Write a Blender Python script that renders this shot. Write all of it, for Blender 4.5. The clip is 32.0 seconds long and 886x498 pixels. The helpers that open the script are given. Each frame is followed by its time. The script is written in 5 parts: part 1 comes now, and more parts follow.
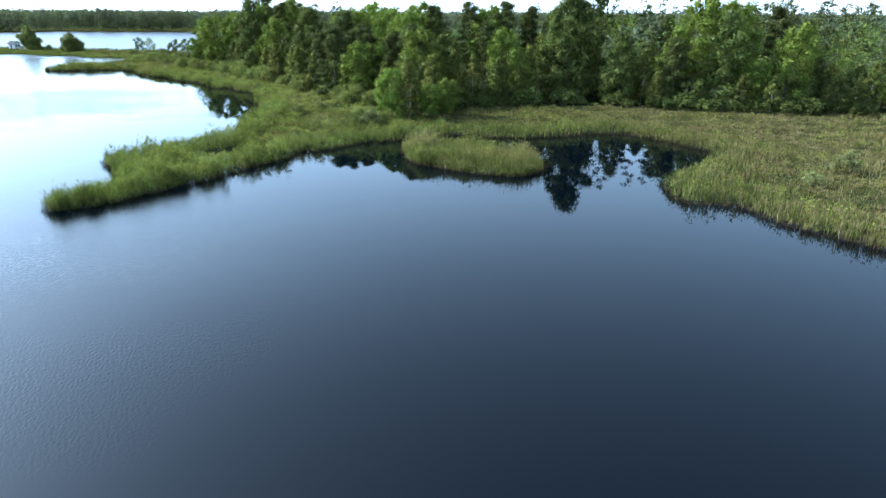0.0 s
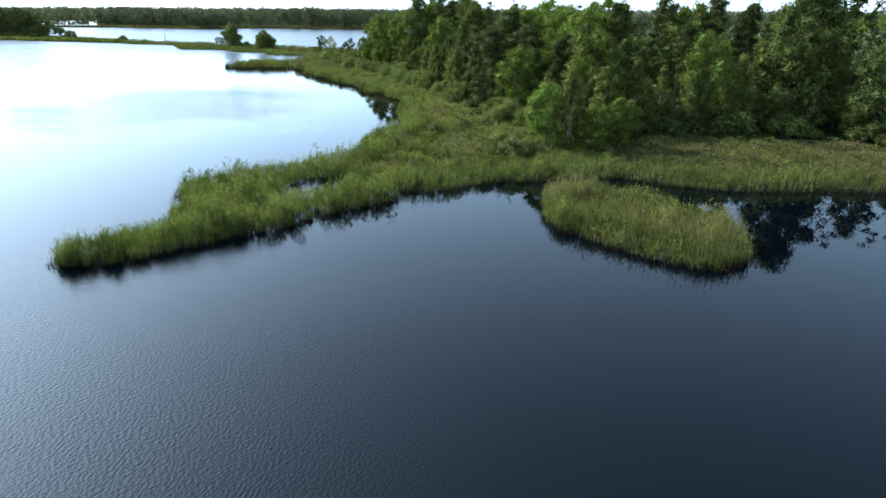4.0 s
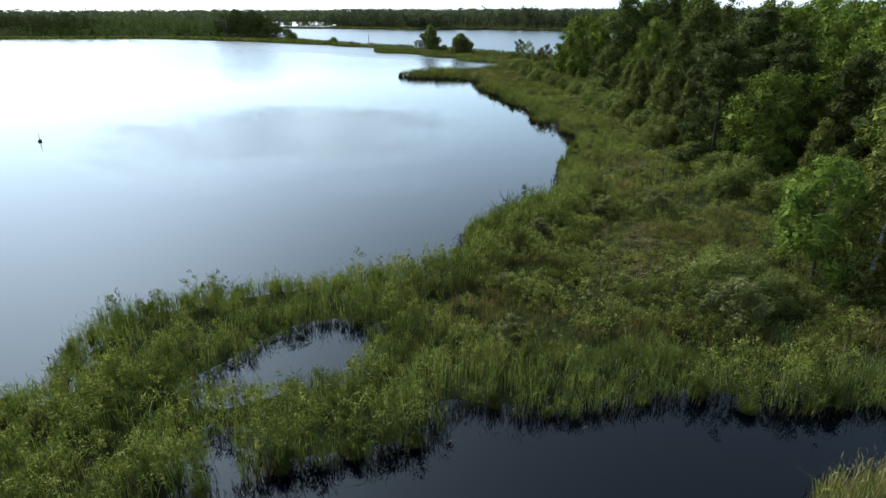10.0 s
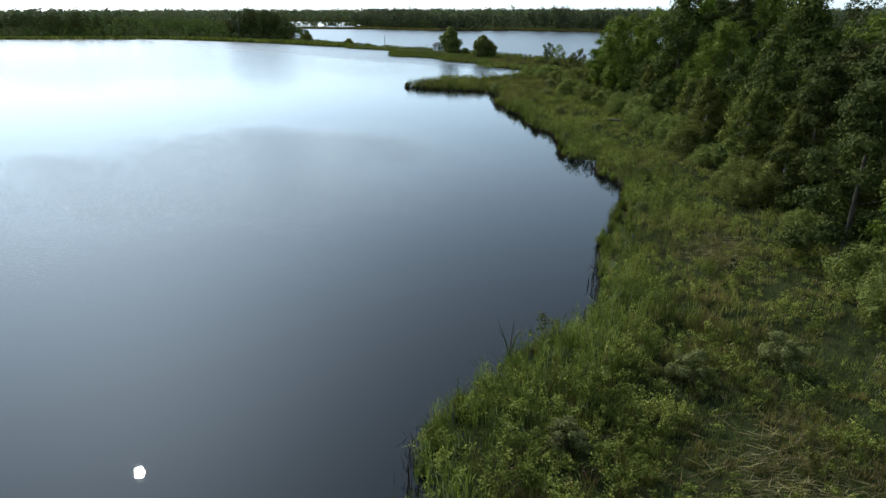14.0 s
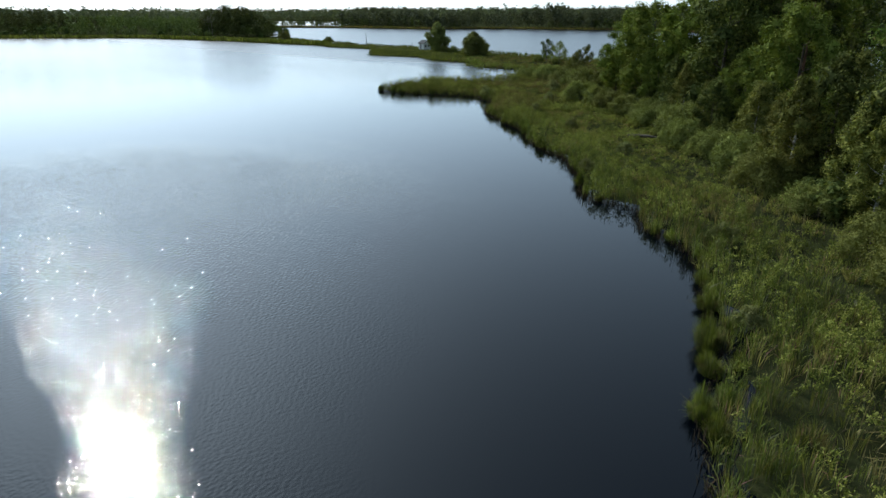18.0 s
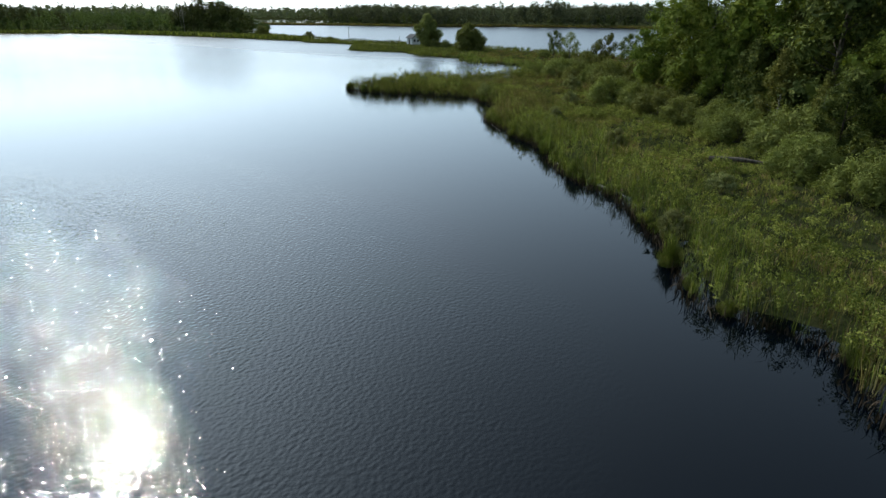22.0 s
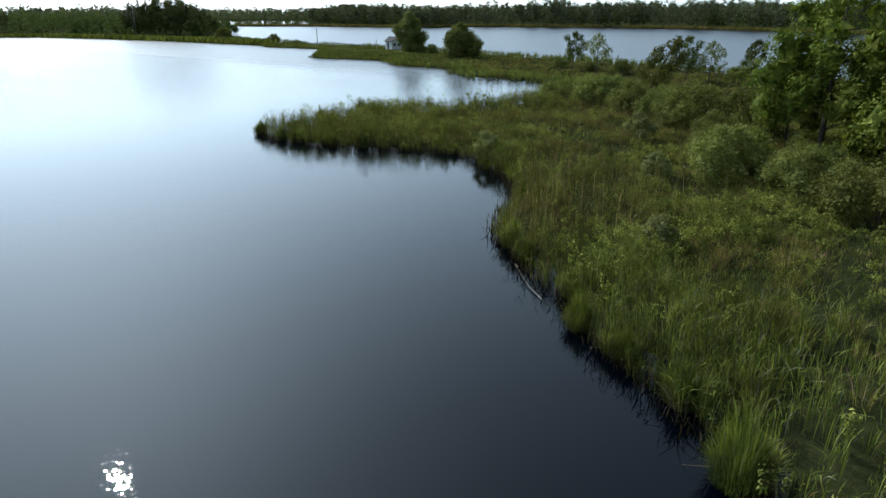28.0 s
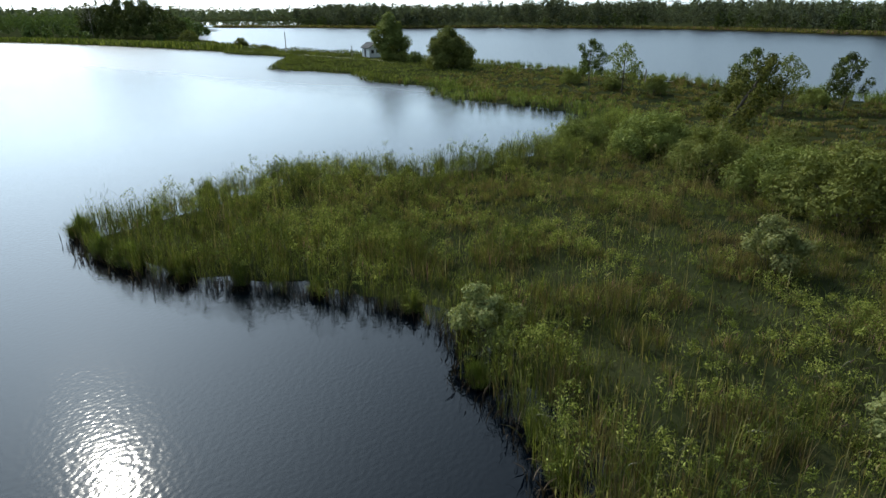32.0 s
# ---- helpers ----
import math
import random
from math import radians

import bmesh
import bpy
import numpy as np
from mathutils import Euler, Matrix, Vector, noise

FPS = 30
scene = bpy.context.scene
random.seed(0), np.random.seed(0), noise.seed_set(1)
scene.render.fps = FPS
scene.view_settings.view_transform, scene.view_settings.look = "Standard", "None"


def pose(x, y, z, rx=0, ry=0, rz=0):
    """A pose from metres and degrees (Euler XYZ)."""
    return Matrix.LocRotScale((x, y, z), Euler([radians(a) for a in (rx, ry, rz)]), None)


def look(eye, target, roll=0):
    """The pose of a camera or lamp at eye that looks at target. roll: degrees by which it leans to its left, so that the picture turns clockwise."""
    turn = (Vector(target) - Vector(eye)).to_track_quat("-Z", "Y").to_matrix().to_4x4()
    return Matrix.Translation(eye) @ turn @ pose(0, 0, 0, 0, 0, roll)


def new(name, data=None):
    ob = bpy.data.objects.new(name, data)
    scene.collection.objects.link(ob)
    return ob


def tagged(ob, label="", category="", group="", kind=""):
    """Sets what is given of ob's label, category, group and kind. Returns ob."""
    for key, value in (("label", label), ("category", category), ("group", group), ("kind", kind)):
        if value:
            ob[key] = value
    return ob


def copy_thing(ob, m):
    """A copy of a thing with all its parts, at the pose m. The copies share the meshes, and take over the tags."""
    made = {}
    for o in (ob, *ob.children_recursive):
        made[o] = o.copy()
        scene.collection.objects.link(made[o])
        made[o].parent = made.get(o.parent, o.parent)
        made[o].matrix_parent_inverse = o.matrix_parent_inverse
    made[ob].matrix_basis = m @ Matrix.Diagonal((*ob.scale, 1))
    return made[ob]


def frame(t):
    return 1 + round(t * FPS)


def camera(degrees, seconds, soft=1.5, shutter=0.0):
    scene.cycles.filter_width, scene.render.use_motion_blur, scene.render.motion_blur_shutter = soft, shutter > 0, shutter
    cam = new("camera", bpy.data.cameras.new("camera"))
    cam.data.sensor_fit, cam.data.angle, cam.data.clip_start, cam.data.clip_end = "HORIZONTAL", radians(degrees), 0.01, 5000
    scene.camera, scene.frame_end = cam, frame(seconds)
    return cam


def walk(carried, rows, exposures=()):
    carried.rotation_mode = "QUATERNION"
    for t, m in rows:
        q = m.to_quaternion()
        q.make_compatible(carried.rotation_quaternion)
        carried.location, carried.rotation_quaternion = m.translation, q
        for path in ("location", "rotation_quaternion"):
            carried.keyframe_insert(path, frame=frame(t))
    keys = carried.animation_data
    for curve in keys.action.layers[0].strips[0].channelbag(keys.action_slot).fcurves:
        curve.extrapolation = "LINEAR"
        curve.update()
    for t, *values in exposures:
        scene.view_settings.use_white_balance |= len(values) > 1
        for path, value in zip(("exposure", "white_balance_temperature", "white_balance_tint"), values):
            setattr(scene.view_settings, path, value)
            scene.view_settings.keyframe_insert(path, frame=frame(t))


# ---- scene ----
cam = camera(71.2, 32.0)
PATH = [
    (0, (0.0, -0.0, 16.99), (0.0, 18.67, 9.82), 0.36),
    (0.5, (0.39, 2.68, 16.95), (-0.27, 21.33, 9.76), 0.34),
    (1, (0.75, 5.39, 16.92), (-0.57, 24.0, 9.71), 0.32),
    (1.5, (1.09, 8.16, 16.9), (-0.91, 26.7, 9.68), 0.31),
    (2, (1.4, 11.02, 16.89), (-1.29, 29.47, 9.66), 0.32),
    (2.5, (1.68, 13.96, 16.9), (-1.71, 32.29, 9.66), 0.33),
    (3, (1.92, 16.92, 16.92), (-2.14, 35.12, 9.68), 0.36),
    (3.5, (2.12, 19.87, 16.95), (-2.63, 37.9, 9.71), 0.39),
    (5.5, (2.05, 31.52, 17.0), (-5.4, 48.61, 9.77), 0.49),
    (6, (1.67, 34.51, 16.99), (-6.44, 51.3, 9.76), 0.47),
    (6.5, (1.19, 37.54, 16.98), (-7.55, 54.02, 9.75), 0.38),
    (7, (0.6, 40.61, 16.98), (-8.75, 56.74, 9.74), 0.24),
    (7.5, (-0.11, 43.69, 16.99), (-10.09, 59.44, 9.75), 0.09),
    (8, (-0.96, 46.76, 16.99), (-11.54, 62.12, 9.75), -0.04),
    (8.5, (-1.95, 49.83, 16.99), (-13.05, 64.81, 9.74), -0.13),
    (9, (-3.06, 52.84, 16.98), (-14.29, 67.72, 9.73), -0.17),
    (9.5, (-4.25, 55.8, 16.97), (-15.46, 70.69, 9.72), -0.18),
    (10, (-5.57, 58.78, 16.96), (-16.75, 73.7, 9.71), -0.16),
    (10.5, (-7.02, 61.84, 16.95), (-18.18, 76.78, 9.7), -0.12),
    (11, (-8.54, 64.86, 16.95), (-19.69, 79.8, 9.7), -0.08),
    (11.5, (-10.08, 67.74, 16.96), (-21.87, 82.19, 9.71), -0.05),
    (12, (-11.63, 70.58, 16.96), (-23.58, 84.89, 9.71), -0.04),
    (12.5, (-13.2, 73.4, 16.93), (-25.13, 87.73, 9.69), -0.04),
    (13, (-14.78, 76.14, 16.87), (-26.69, 90.49, 9.63), -0.04),
    (13.5, (-16.4, 78.79, 16.76), (-28.28, 93.17, 9.52), -0.05),
    (14, (-18.07, 81.44, 16.63), (-29.92, 95.83, 9.39), -0.06),
    (14.5, (-19.82, 84.14, 16.47), (-31.64, 98.56, 9.23), -0.06),
    (16.5, (-26.09, 93.02, 15.65), (-37.8, 107.52, 8.41), -0.10),
    (17, (-28.04, 95.83, 15.28), (-39.73, 110.34, 8.03), -0.11),
    (17.5, (-29.99, 98.73, 14.84), (-41.68, 113.26, 7.6), -0.12),
    (18, (-31.93, 101.67, 14.37), (-43.62, 116.2, 7.15), -0.13),
    (18.5, (-33.83, 104.59, 13.9), (-45.53, 119.12, 6.68), -0.13),
    (19, (-35.71, 107.41, 13.43), (-47.41, 121.95, 6.23), -0.13),
    (19.5, (-37.6, 110.14, 12.98), (-49.29, 124.69, 5.78), -0.11),
    (20, (-39.52, 112.77, 12.52), (-51.19, 127.34, 5.34), -0.09),
    (20.5, (-41.49, 115.34, 12.07), (-53.13, 129.93, 4.89), -0.06),
    (21, (-43.48, 117.92, 11.62), (-55.1, 132.53, 4.45), -0.02),
    (21.5, (-45.47, 120.53, 11.22), (-57.07, 135.16, 4.04), 0.02),
    (22, (-47.46, 123.19, 10.87), (-59.04, 137.83, 3.69), 0.07),
    (22.5, (-49.48, 125.87, 10.6), (-61.04, 140.53, 3.42), 0.12),
    (23, (-51.5, 128.58, 10.42), (-63.05, 143.24, 3.23), 0.16),
    (23.5, (-53.48, 131.26, 10.31), (-65.0, 145.94, 3.12), 0.21),
    (24, (-55.38, 133.88, 10.26), (-66.91, 148.56, 3.06), 0.22),
    (24.5, (-57.26, 136.45, 10.22), (-68.79, 151.12, 3.03), 0.20),
    (26.5, (-64.67, 146.66, 10.08), (-76.14, 161.37, 2.88), 0.01),
    (27, (-66.54, 149.35, 10.09), (-78.0, 164.08, 2.9), -0.06),
    (27.5, (-68.43, 152.09, 10.09), (-79.88, 166.83, 2.91), -0.16),
    (28, (-70.31, 154.87, 10.08), (-81.75, 169.62, 2.91), -0.26),
    (28.5, (-72.17, 157.68, 10.08), (-83.61, 172.43, 2.91), -0.37),
    (29, (-74.02, 160.49, 10.11), (-85.46, 175.24, 2.94), -0.46),
    (29.5, (-75.84, 163.24, 10.16), (-87.27, 178.0, 2.99), -0.53),
    (30, (-77.57, 165.87, 10.24), (-88.99, 180.63, 3.06), -0.58),
    (30.5, (-79.21, 168.41, 10.31), (-90.62, 183.19, 3.13), -0.59),
    (31, (-80.89, 170.96, 10.37), (-92.28, 185.75, 3.19), -0.56),
    (31.5, (-82.66, 173.56, 10.42), (-94.01, 188.38, 3.24), -0.50),
    (32, (-84.54, 176.23, 10.48), (-95.85, 191.08, 3.29), -0.41),
]
EXPOSURES = [(0, 2.2, 5700), (3, 1.92, 5850), (6, 1.35, 6200), (9, 1.12, 6400), (13, 0.93, 6450), (17, 0.66, 6500), (22, 0.72, 6700), (28, 0.82, 6500), (32, 0.92, 6600)]
SKY_STRENGTH = 0.038
SUN_STRENGTH = 2.8
GLOW, GLOW_LOBE = 0.255, 0.66
HAZE, HAZE_LOBE, HAZE_DEPTH = 0.28, 0.1, 0.33
WAVE = 0.12
TINT = 6
walk(cam, [(t, look(eye, target, roll)) for t, eye, target, roll in PATH], exposures=[(t, stops, kelvin, TINT) for t, stops, kelvin in EXPOSURES])

# ---- daylight ----
SUN_AZ, SUN_EL = radians(71.0), radians(36.6)      # azimuth to the left of +y
SUN_DIR = Vector((-math.sin(SUN_AZ) * math.cos(SUN_EL), math.cos(SUN_AZ) * math.cos(SUN_EL), math.sin(SUN_EL)))
world = bpy.data.worlds.new("world")
scene.world = world
world.use_nodes = True
wn, wl = world.node_tree.nodes, world.node_tree.links
wn.clear()
sky = wn.new("ShaderNodeTexSky")
sky.sky_type = "NISHITA"
sky.sun_disc = False
sky.sun_elevation = SUN_EL
sky.sun_rotation = -SUN_AZ
sky.air_density, sky.dust_density, sky.ozone_density = 1.0, 0.65, 1.2
bg = wn.new("ShaderNodeBackground")
bg.inputs["Strength"].default_value = SKY_STRENGTH
wo = wn.new("ShaderNodeOutputWorld")
wl.new(sky.outputs[0], bg.inputs[0])


def sky_math(op, a, b):
    nd = wn.new("ShaderNodeMath")
    nd.operation = op
    for i, v in enumerate((a, b)):
        if isinstance(v, bpy.types.NodeSocket):
            wl.new(v, nd.inputs[i])
        else:
            nd.inputs[i].default_value = v
    return nd.outputs[0]


# summer haze: a white glow round the sun, and a pale blue veil that is thickest towards the horizon
way = wn.new("ShaderNodeTexCoord")
toward = wn.new("ShaderNodeVectorMath")
toward.operation = "DOT_PRODUCT"
toward.inputs[1].default_value = SUN_DIR
wl.new(way.outputs["Generated"], toward.inputs[0])
height = wn.new("ShaderNodeSeparateXYZ")
wl.new(way.outputs["Generated"], height.inputs[0])


def scattered(amount, g):
    """Light scattered forward by haze: the Henyey-Greenstein lobe."""
    base = sky_math("SUBTRACT", 1 + g * g, sky_math("MULTIPLY", toward.outputs["Value"], 2 * g))
    return sky_math("DIVIDE", amount * (1 - g * g), sky_math("POWER", base, 1.5))


def sky_layer(color, strength, below):
    layer = wn.new("ShaderNodeBackground")
    layer.inputs["Color"].default_value = (*color, 1)
    wl.new(strength, layer.inputs["Strength"])
    both = wn.new("ShaderNodeAddShader")
    wl.new(below, both.inputs[0])
    wl.new(layer.outputs[0], both.inputs[1])
    return both.outputs[0]


depth_of_haze = sky_math("DIVIDE", -HAZE_DEPTH, sky_math("MAXIMUM", height.outputs["Z"], 0.02))
thick = sky_math("SUBTRACT", 1.0, sky_math("POWER", math.e, depth_of_haze))
light = sky_layer((0.76, 0.95, 1.17), scattered(GLOW, GLOW_LOBE), bg.outputs[0])
light = sky_layer((0.62, 0.92, 1.25), sky_math("MULTIPLY", scattered(HAZE, HAZE_LOBE), thick), light)
wl.new(light, wo.inputs[0])

sun = new("sun", bpy.data.lights.new("sun", "SUN"))
sun.data.energy, sun.data.angle, sun.data.color = SUN_STRENGTH, radians(0.6), (1.0, 0.95, 0.87)
sun.matrix_world = look(SUN_DIR * 100, (0, 0, 0))


# ---- materials ----
class Mat:
    """A node material with a few short cuts."""

    def __init__(self, name):
        self.mat = bpy.data.materials.new(name)
        self.mat.use_nodes = True
        self.n, self.l = self.mat.node_tree.nodes, self.mat.node_tree.links
        self.n.clear()
        self.out = self.n.new("ShaderNodeOutputMaterial")

    def node(self, kind, **values):
        nd = self.n.new("ShaderNode" + kind)
        for key, value in values.items():
            nd.inputs[key.replace("_", " ")].default_value = value
        return nd

    def link(self, a, b):
        self.l.new(a, b)

    def coord(self):
        return self.node("TexCoord").outputs["Object"]

    def place(self):
        return self.node("NewGeometry").outputs["Position"]

    def noise(self, scale, detail=4.0, rough=0.55, vec=None, stretch=None):
        nd = self.node("TexNoise", Scale=scale, Detail=detail, Roughness=rough)
        vec = vec or self.place()
        if stretch:
            mp = self.node("Mapping")
            mp.inputs["Scale"].default_value = stretch
            self.link(vec, mp.inputs["Vector"])
            vec = mp.outputs[0]
        self.link(vec, nd.inputs["Vector"])
        return nd.outputs["Fac"]

    def ramp(self, fac, *stops):
        nd = self.node("ValToRGB")
        els = nd.color_ramp.elements
        while len(els) < len(stops):
            els.new(0.5)
        for el, (at, col) in zip(els, stops):
            el.position, el.color = at, (*col, 1) if len(col) == 3 else col
        self.link(fac, nd.inputs[0])
        return nd.outputs[0]

    def mix(self, fac, a, b, blend="MIX"):
        nd = self.n.new("ShaderNodeMix")
        nd.data_type, nd.blend_type = "RGBA", blend
        for slot, v in ((0, fac), (6, a), (7, b)):
            if isinstance(v, bpy.types.NodeSocket):
                self.link(v, nd.inputs[slot])
            elif slot == 0:
                nd.inputs[0].default_value = v
            else:
                nd.inputs[slot].default_value = (*v, 1)
        return nd.outputs[2]

    def math(self, op, a, b=0.0, clamp=False):
        nd = self.n.new("ShaderNodeMath")
        nd.operation, nd.use_clamp = op, clamp
        for i, v in enumerate((a, b)):
            if isinstance(v, bpy.types.NodeSocket):
                self.link(v, nd.inputs[i])
            else:
                nd.inputs[i].default_value = v
        return nd.outputs[0]

    def bsdf(self, color, rough=0.7, spec=0.4, metal=0.0, bump=None, strength=0.3, dist=0.02, thin=0.0, thin_color=None):
        p = self.node("BsdfPrincipled")
        p.inputs["Metallic"].default_value = metal
        p.inputs["Specular IOR Level"].default_value = spec
        for key, v in (("Base Color", color), ("Roughness", rough)):
            if isinstance(v, bpy.types.NodeSocket):
                self.link(v, p.inputs[key])
            else:
                p.inputs[key].default_value = (*v, 1) if key == "Base Color" else v
        if bump is not None:
            b = self.node("Bump", Strength=strength, Distance=dist)
            self.link(bump, b.inputs["Height"])
            self.link(b.outputs[0], p.inputs["Normal"])
        last = p.outputs[0]
        if thin:
            tr = self.node("BsdfTranslucent")
            src = thin_color if thin_color is not None else color
            if isinstance(src, bpy.types.NodeSocket):
                self.link(src, tr.inputs[0])
            else:
                tr.inputs[0].default_value = (*src, 1)
            mx = self.node("MixShader")
            mx.inputs[0].default_value = thin
            self.link(last, mx.inputs[1])
            self.link(tr.outputs[0], mx.inputs[2])
            last = mx.outputs[0]
        self.link(last, self.out.inputs["Surface"])
        return self.mat


def leaf_material(name, dark, mid, light, thin=0.22, dry=None, patch=0.25):
    """Leaves: each its own tint, whole plants and patches a little apart."""
    m = Mat(name)
    rnd = m.node("NewGeometry").outputs["Random Per Island"]
    col = m.ramp(rnd, (0.0, dark), (0.5, mid), (1.0, light))
    if dry:
        col = m.mix(m.ramp(rnd, (0.9, (0, 0, 0)), (0.93, (1, 1, 1))), col, dry)
    tone = m.math("ADD", m.math("MULTIPLY", m.noise(patch, 2.0), 0.5), m.math("MULTIPLY", m.noise(patch * 5.0, 2.0), 0.5))
    shade = m.ramp(tone, (0.4, (0.8, 0.8, 0.8)), (0.55, (0, 0, 0)))
    col = m.mix(shade, col, dark)
    each = m.node("ObjectInfo").outputs["Random"]
    hsv = m.node("HueSaturation", Saturation=1.0)
    m.link(m.math("ADD", m.math("MULTIPLY", each, 0.022), 0.487), hsv.inputs["Hue"])
    m.link(m.math("ADD", m.math("MULTIPLY", each, 0.38), 0.66), hsv.inputs["Value"])
    m.link(col, hsv.inputs["Color"])
    glow = m.mix(1.0, hsv.outputs[0], (1.12, 1.16, 0.6), "MULTIPLY")
    return m.bsdf(hsv.outputs[0], rough=0.8, spec=0.04, thin=thin, thin_color=glow)


def bark_material(name, dark, light, scale=6.0, stretch=(1, 1, 0.25)):
    m = Mat(name)
    n = m.noise(scale, 6.0, vec=m.coord(), stretch=stretch)
    col = m.ramp(n, (0.35, dark), (0.65, light))
    return m.bsdf(col, rough=0.9, spec=0.2, bump=n, strength=0.6, dist=0.05)


LEAF_BIRCH = leaf_material("birch leaves", (0.0456, 0.0554, 0.0124), (0.125, 0.135, 0.0311), (0.24, 0.23, 0.0606), thin=0.22)
LEAF_ALDER = leaf_material("alder leaves", (0.0285, 0.041, 0.0114), (0.0779, 0.096, 0.0233), (0.162, 0.175, 0.0444), thin=0.2)
LEAF_OAK = leaf_material("oak leaves", (0.0654, 0.0931, 0.0152), (0.124, 0.165, 0.0273), (0.197, 0.218, 0.0454), thin=0.22)
LEAF_PINE = leaf_material("pine needles", (0.0268, 0.0373, 0.0109), (0.0556, 0.064, 0.018), (0.0999, 0.1, 0.0271), thin=0.15)
LEAF_WILLOW = leaf_material("willow leaves", (0.0874, 0.0996, 0.0255), (0.138, 0.151, 0.0389), (0.201, 0.21, 0.0604), thin=0.24)
LEAF_SHRUB = leaf_material("shrub leaves", (0.0972, 0.109, 0.0398), (0.162, 0.167, 0.0644), (0.238, 0.23, 0.0994), thin=0.3)
LEAF_HERB = leaf_material("marsh herb leaves", (0.0507, 0.069, 0.0133), (0.165, 0.193, 0.0402), (0.395, 0.394, 0.111), thin=0.3)
# distant woods: aerial haze is put into the leaf colour, paler, greyer and flatter
LEAF_FAR_HAZY = leaf_material("far wood leaves paled by haze", (0.058, 0.07, 0.042), (0.085, 0.097, 0.055), (0.12, 0.128, 0.075), thin=0.25, patch=0.03)
LEAF_WEST = leaf_material("far bank leaves", (0.0431, 0.0635, 0.0176), (0.0791, 0.104, 0.0286), (0.122, 0.145, 0.044), thin=0.2, patch=0.05)
REED = leaf_material("green reed blades", (0.0362, 0.0507, 0.0108), (0.115, 0.145, 0.0308), (0.298, 0.308, 0.0826), thin=0.3, dry=(0.163, 0.157, 0.116))
SEDGE = leaf_material("sedge blades", (0.0499, 0.0555, 0.015), (0.161, 0.156, 0.0434), (0.374, 0.325, 0.125), thin=0.3, dry=(0.302, 0.147, 0.16))
DRY_REED = leaf_material("dry reed stems", (0.0878, 0.0677, 0.0294), (0.183, 0.142, 0.0644), (0.285, 0.237, 0.118), thin=0.25)
BARK_DARK = bark_material("dark bark", (0.025, 0.02, 0.015), (0.09, 0.075, 0.055))
BARK_PINE = bark_material("pine bark", (0.06, 0.03, 0.018), (0.2, 0.11, 0.065))
BARK_BIRCH = bark_material("birch bark", (0.05, 0.045, 0.04), (0.36, 0.34, 0.3), 3.0, (1, 1, 2.5))
LITTER = leaf_material("dead reed litter", (0.02, 0.014, 0.009), (0.045, 0.032, 0.02), (0.1, 0.075, 0.05), thin=0.1)
DRIFTWOOD = bark_material("bleached driftwood", (0.12, 0.1, 0.08), (0.34, 0.3, 0.25), 8.0)


def ground_material():
    m = Mat("marsh soil")
    a, b = m.noise(0.35, 6.0), m.noise(4.0, 5.0)
    col = m.ramp(a, (0.3, (0.008, 0.011, 0.004)), (0.5, (0.014, 0.02, 0.007)), (0.7, (0.026, 0.03, 0.012)))
    col = m.mix(m.math("MULTIPLY", b, 0.5), col, (0.026, 0.021, 0.012))
    return m.bsdf(col, rough=1.0, spec=0.0, bump=b, strength=0.7, dist=0.15)


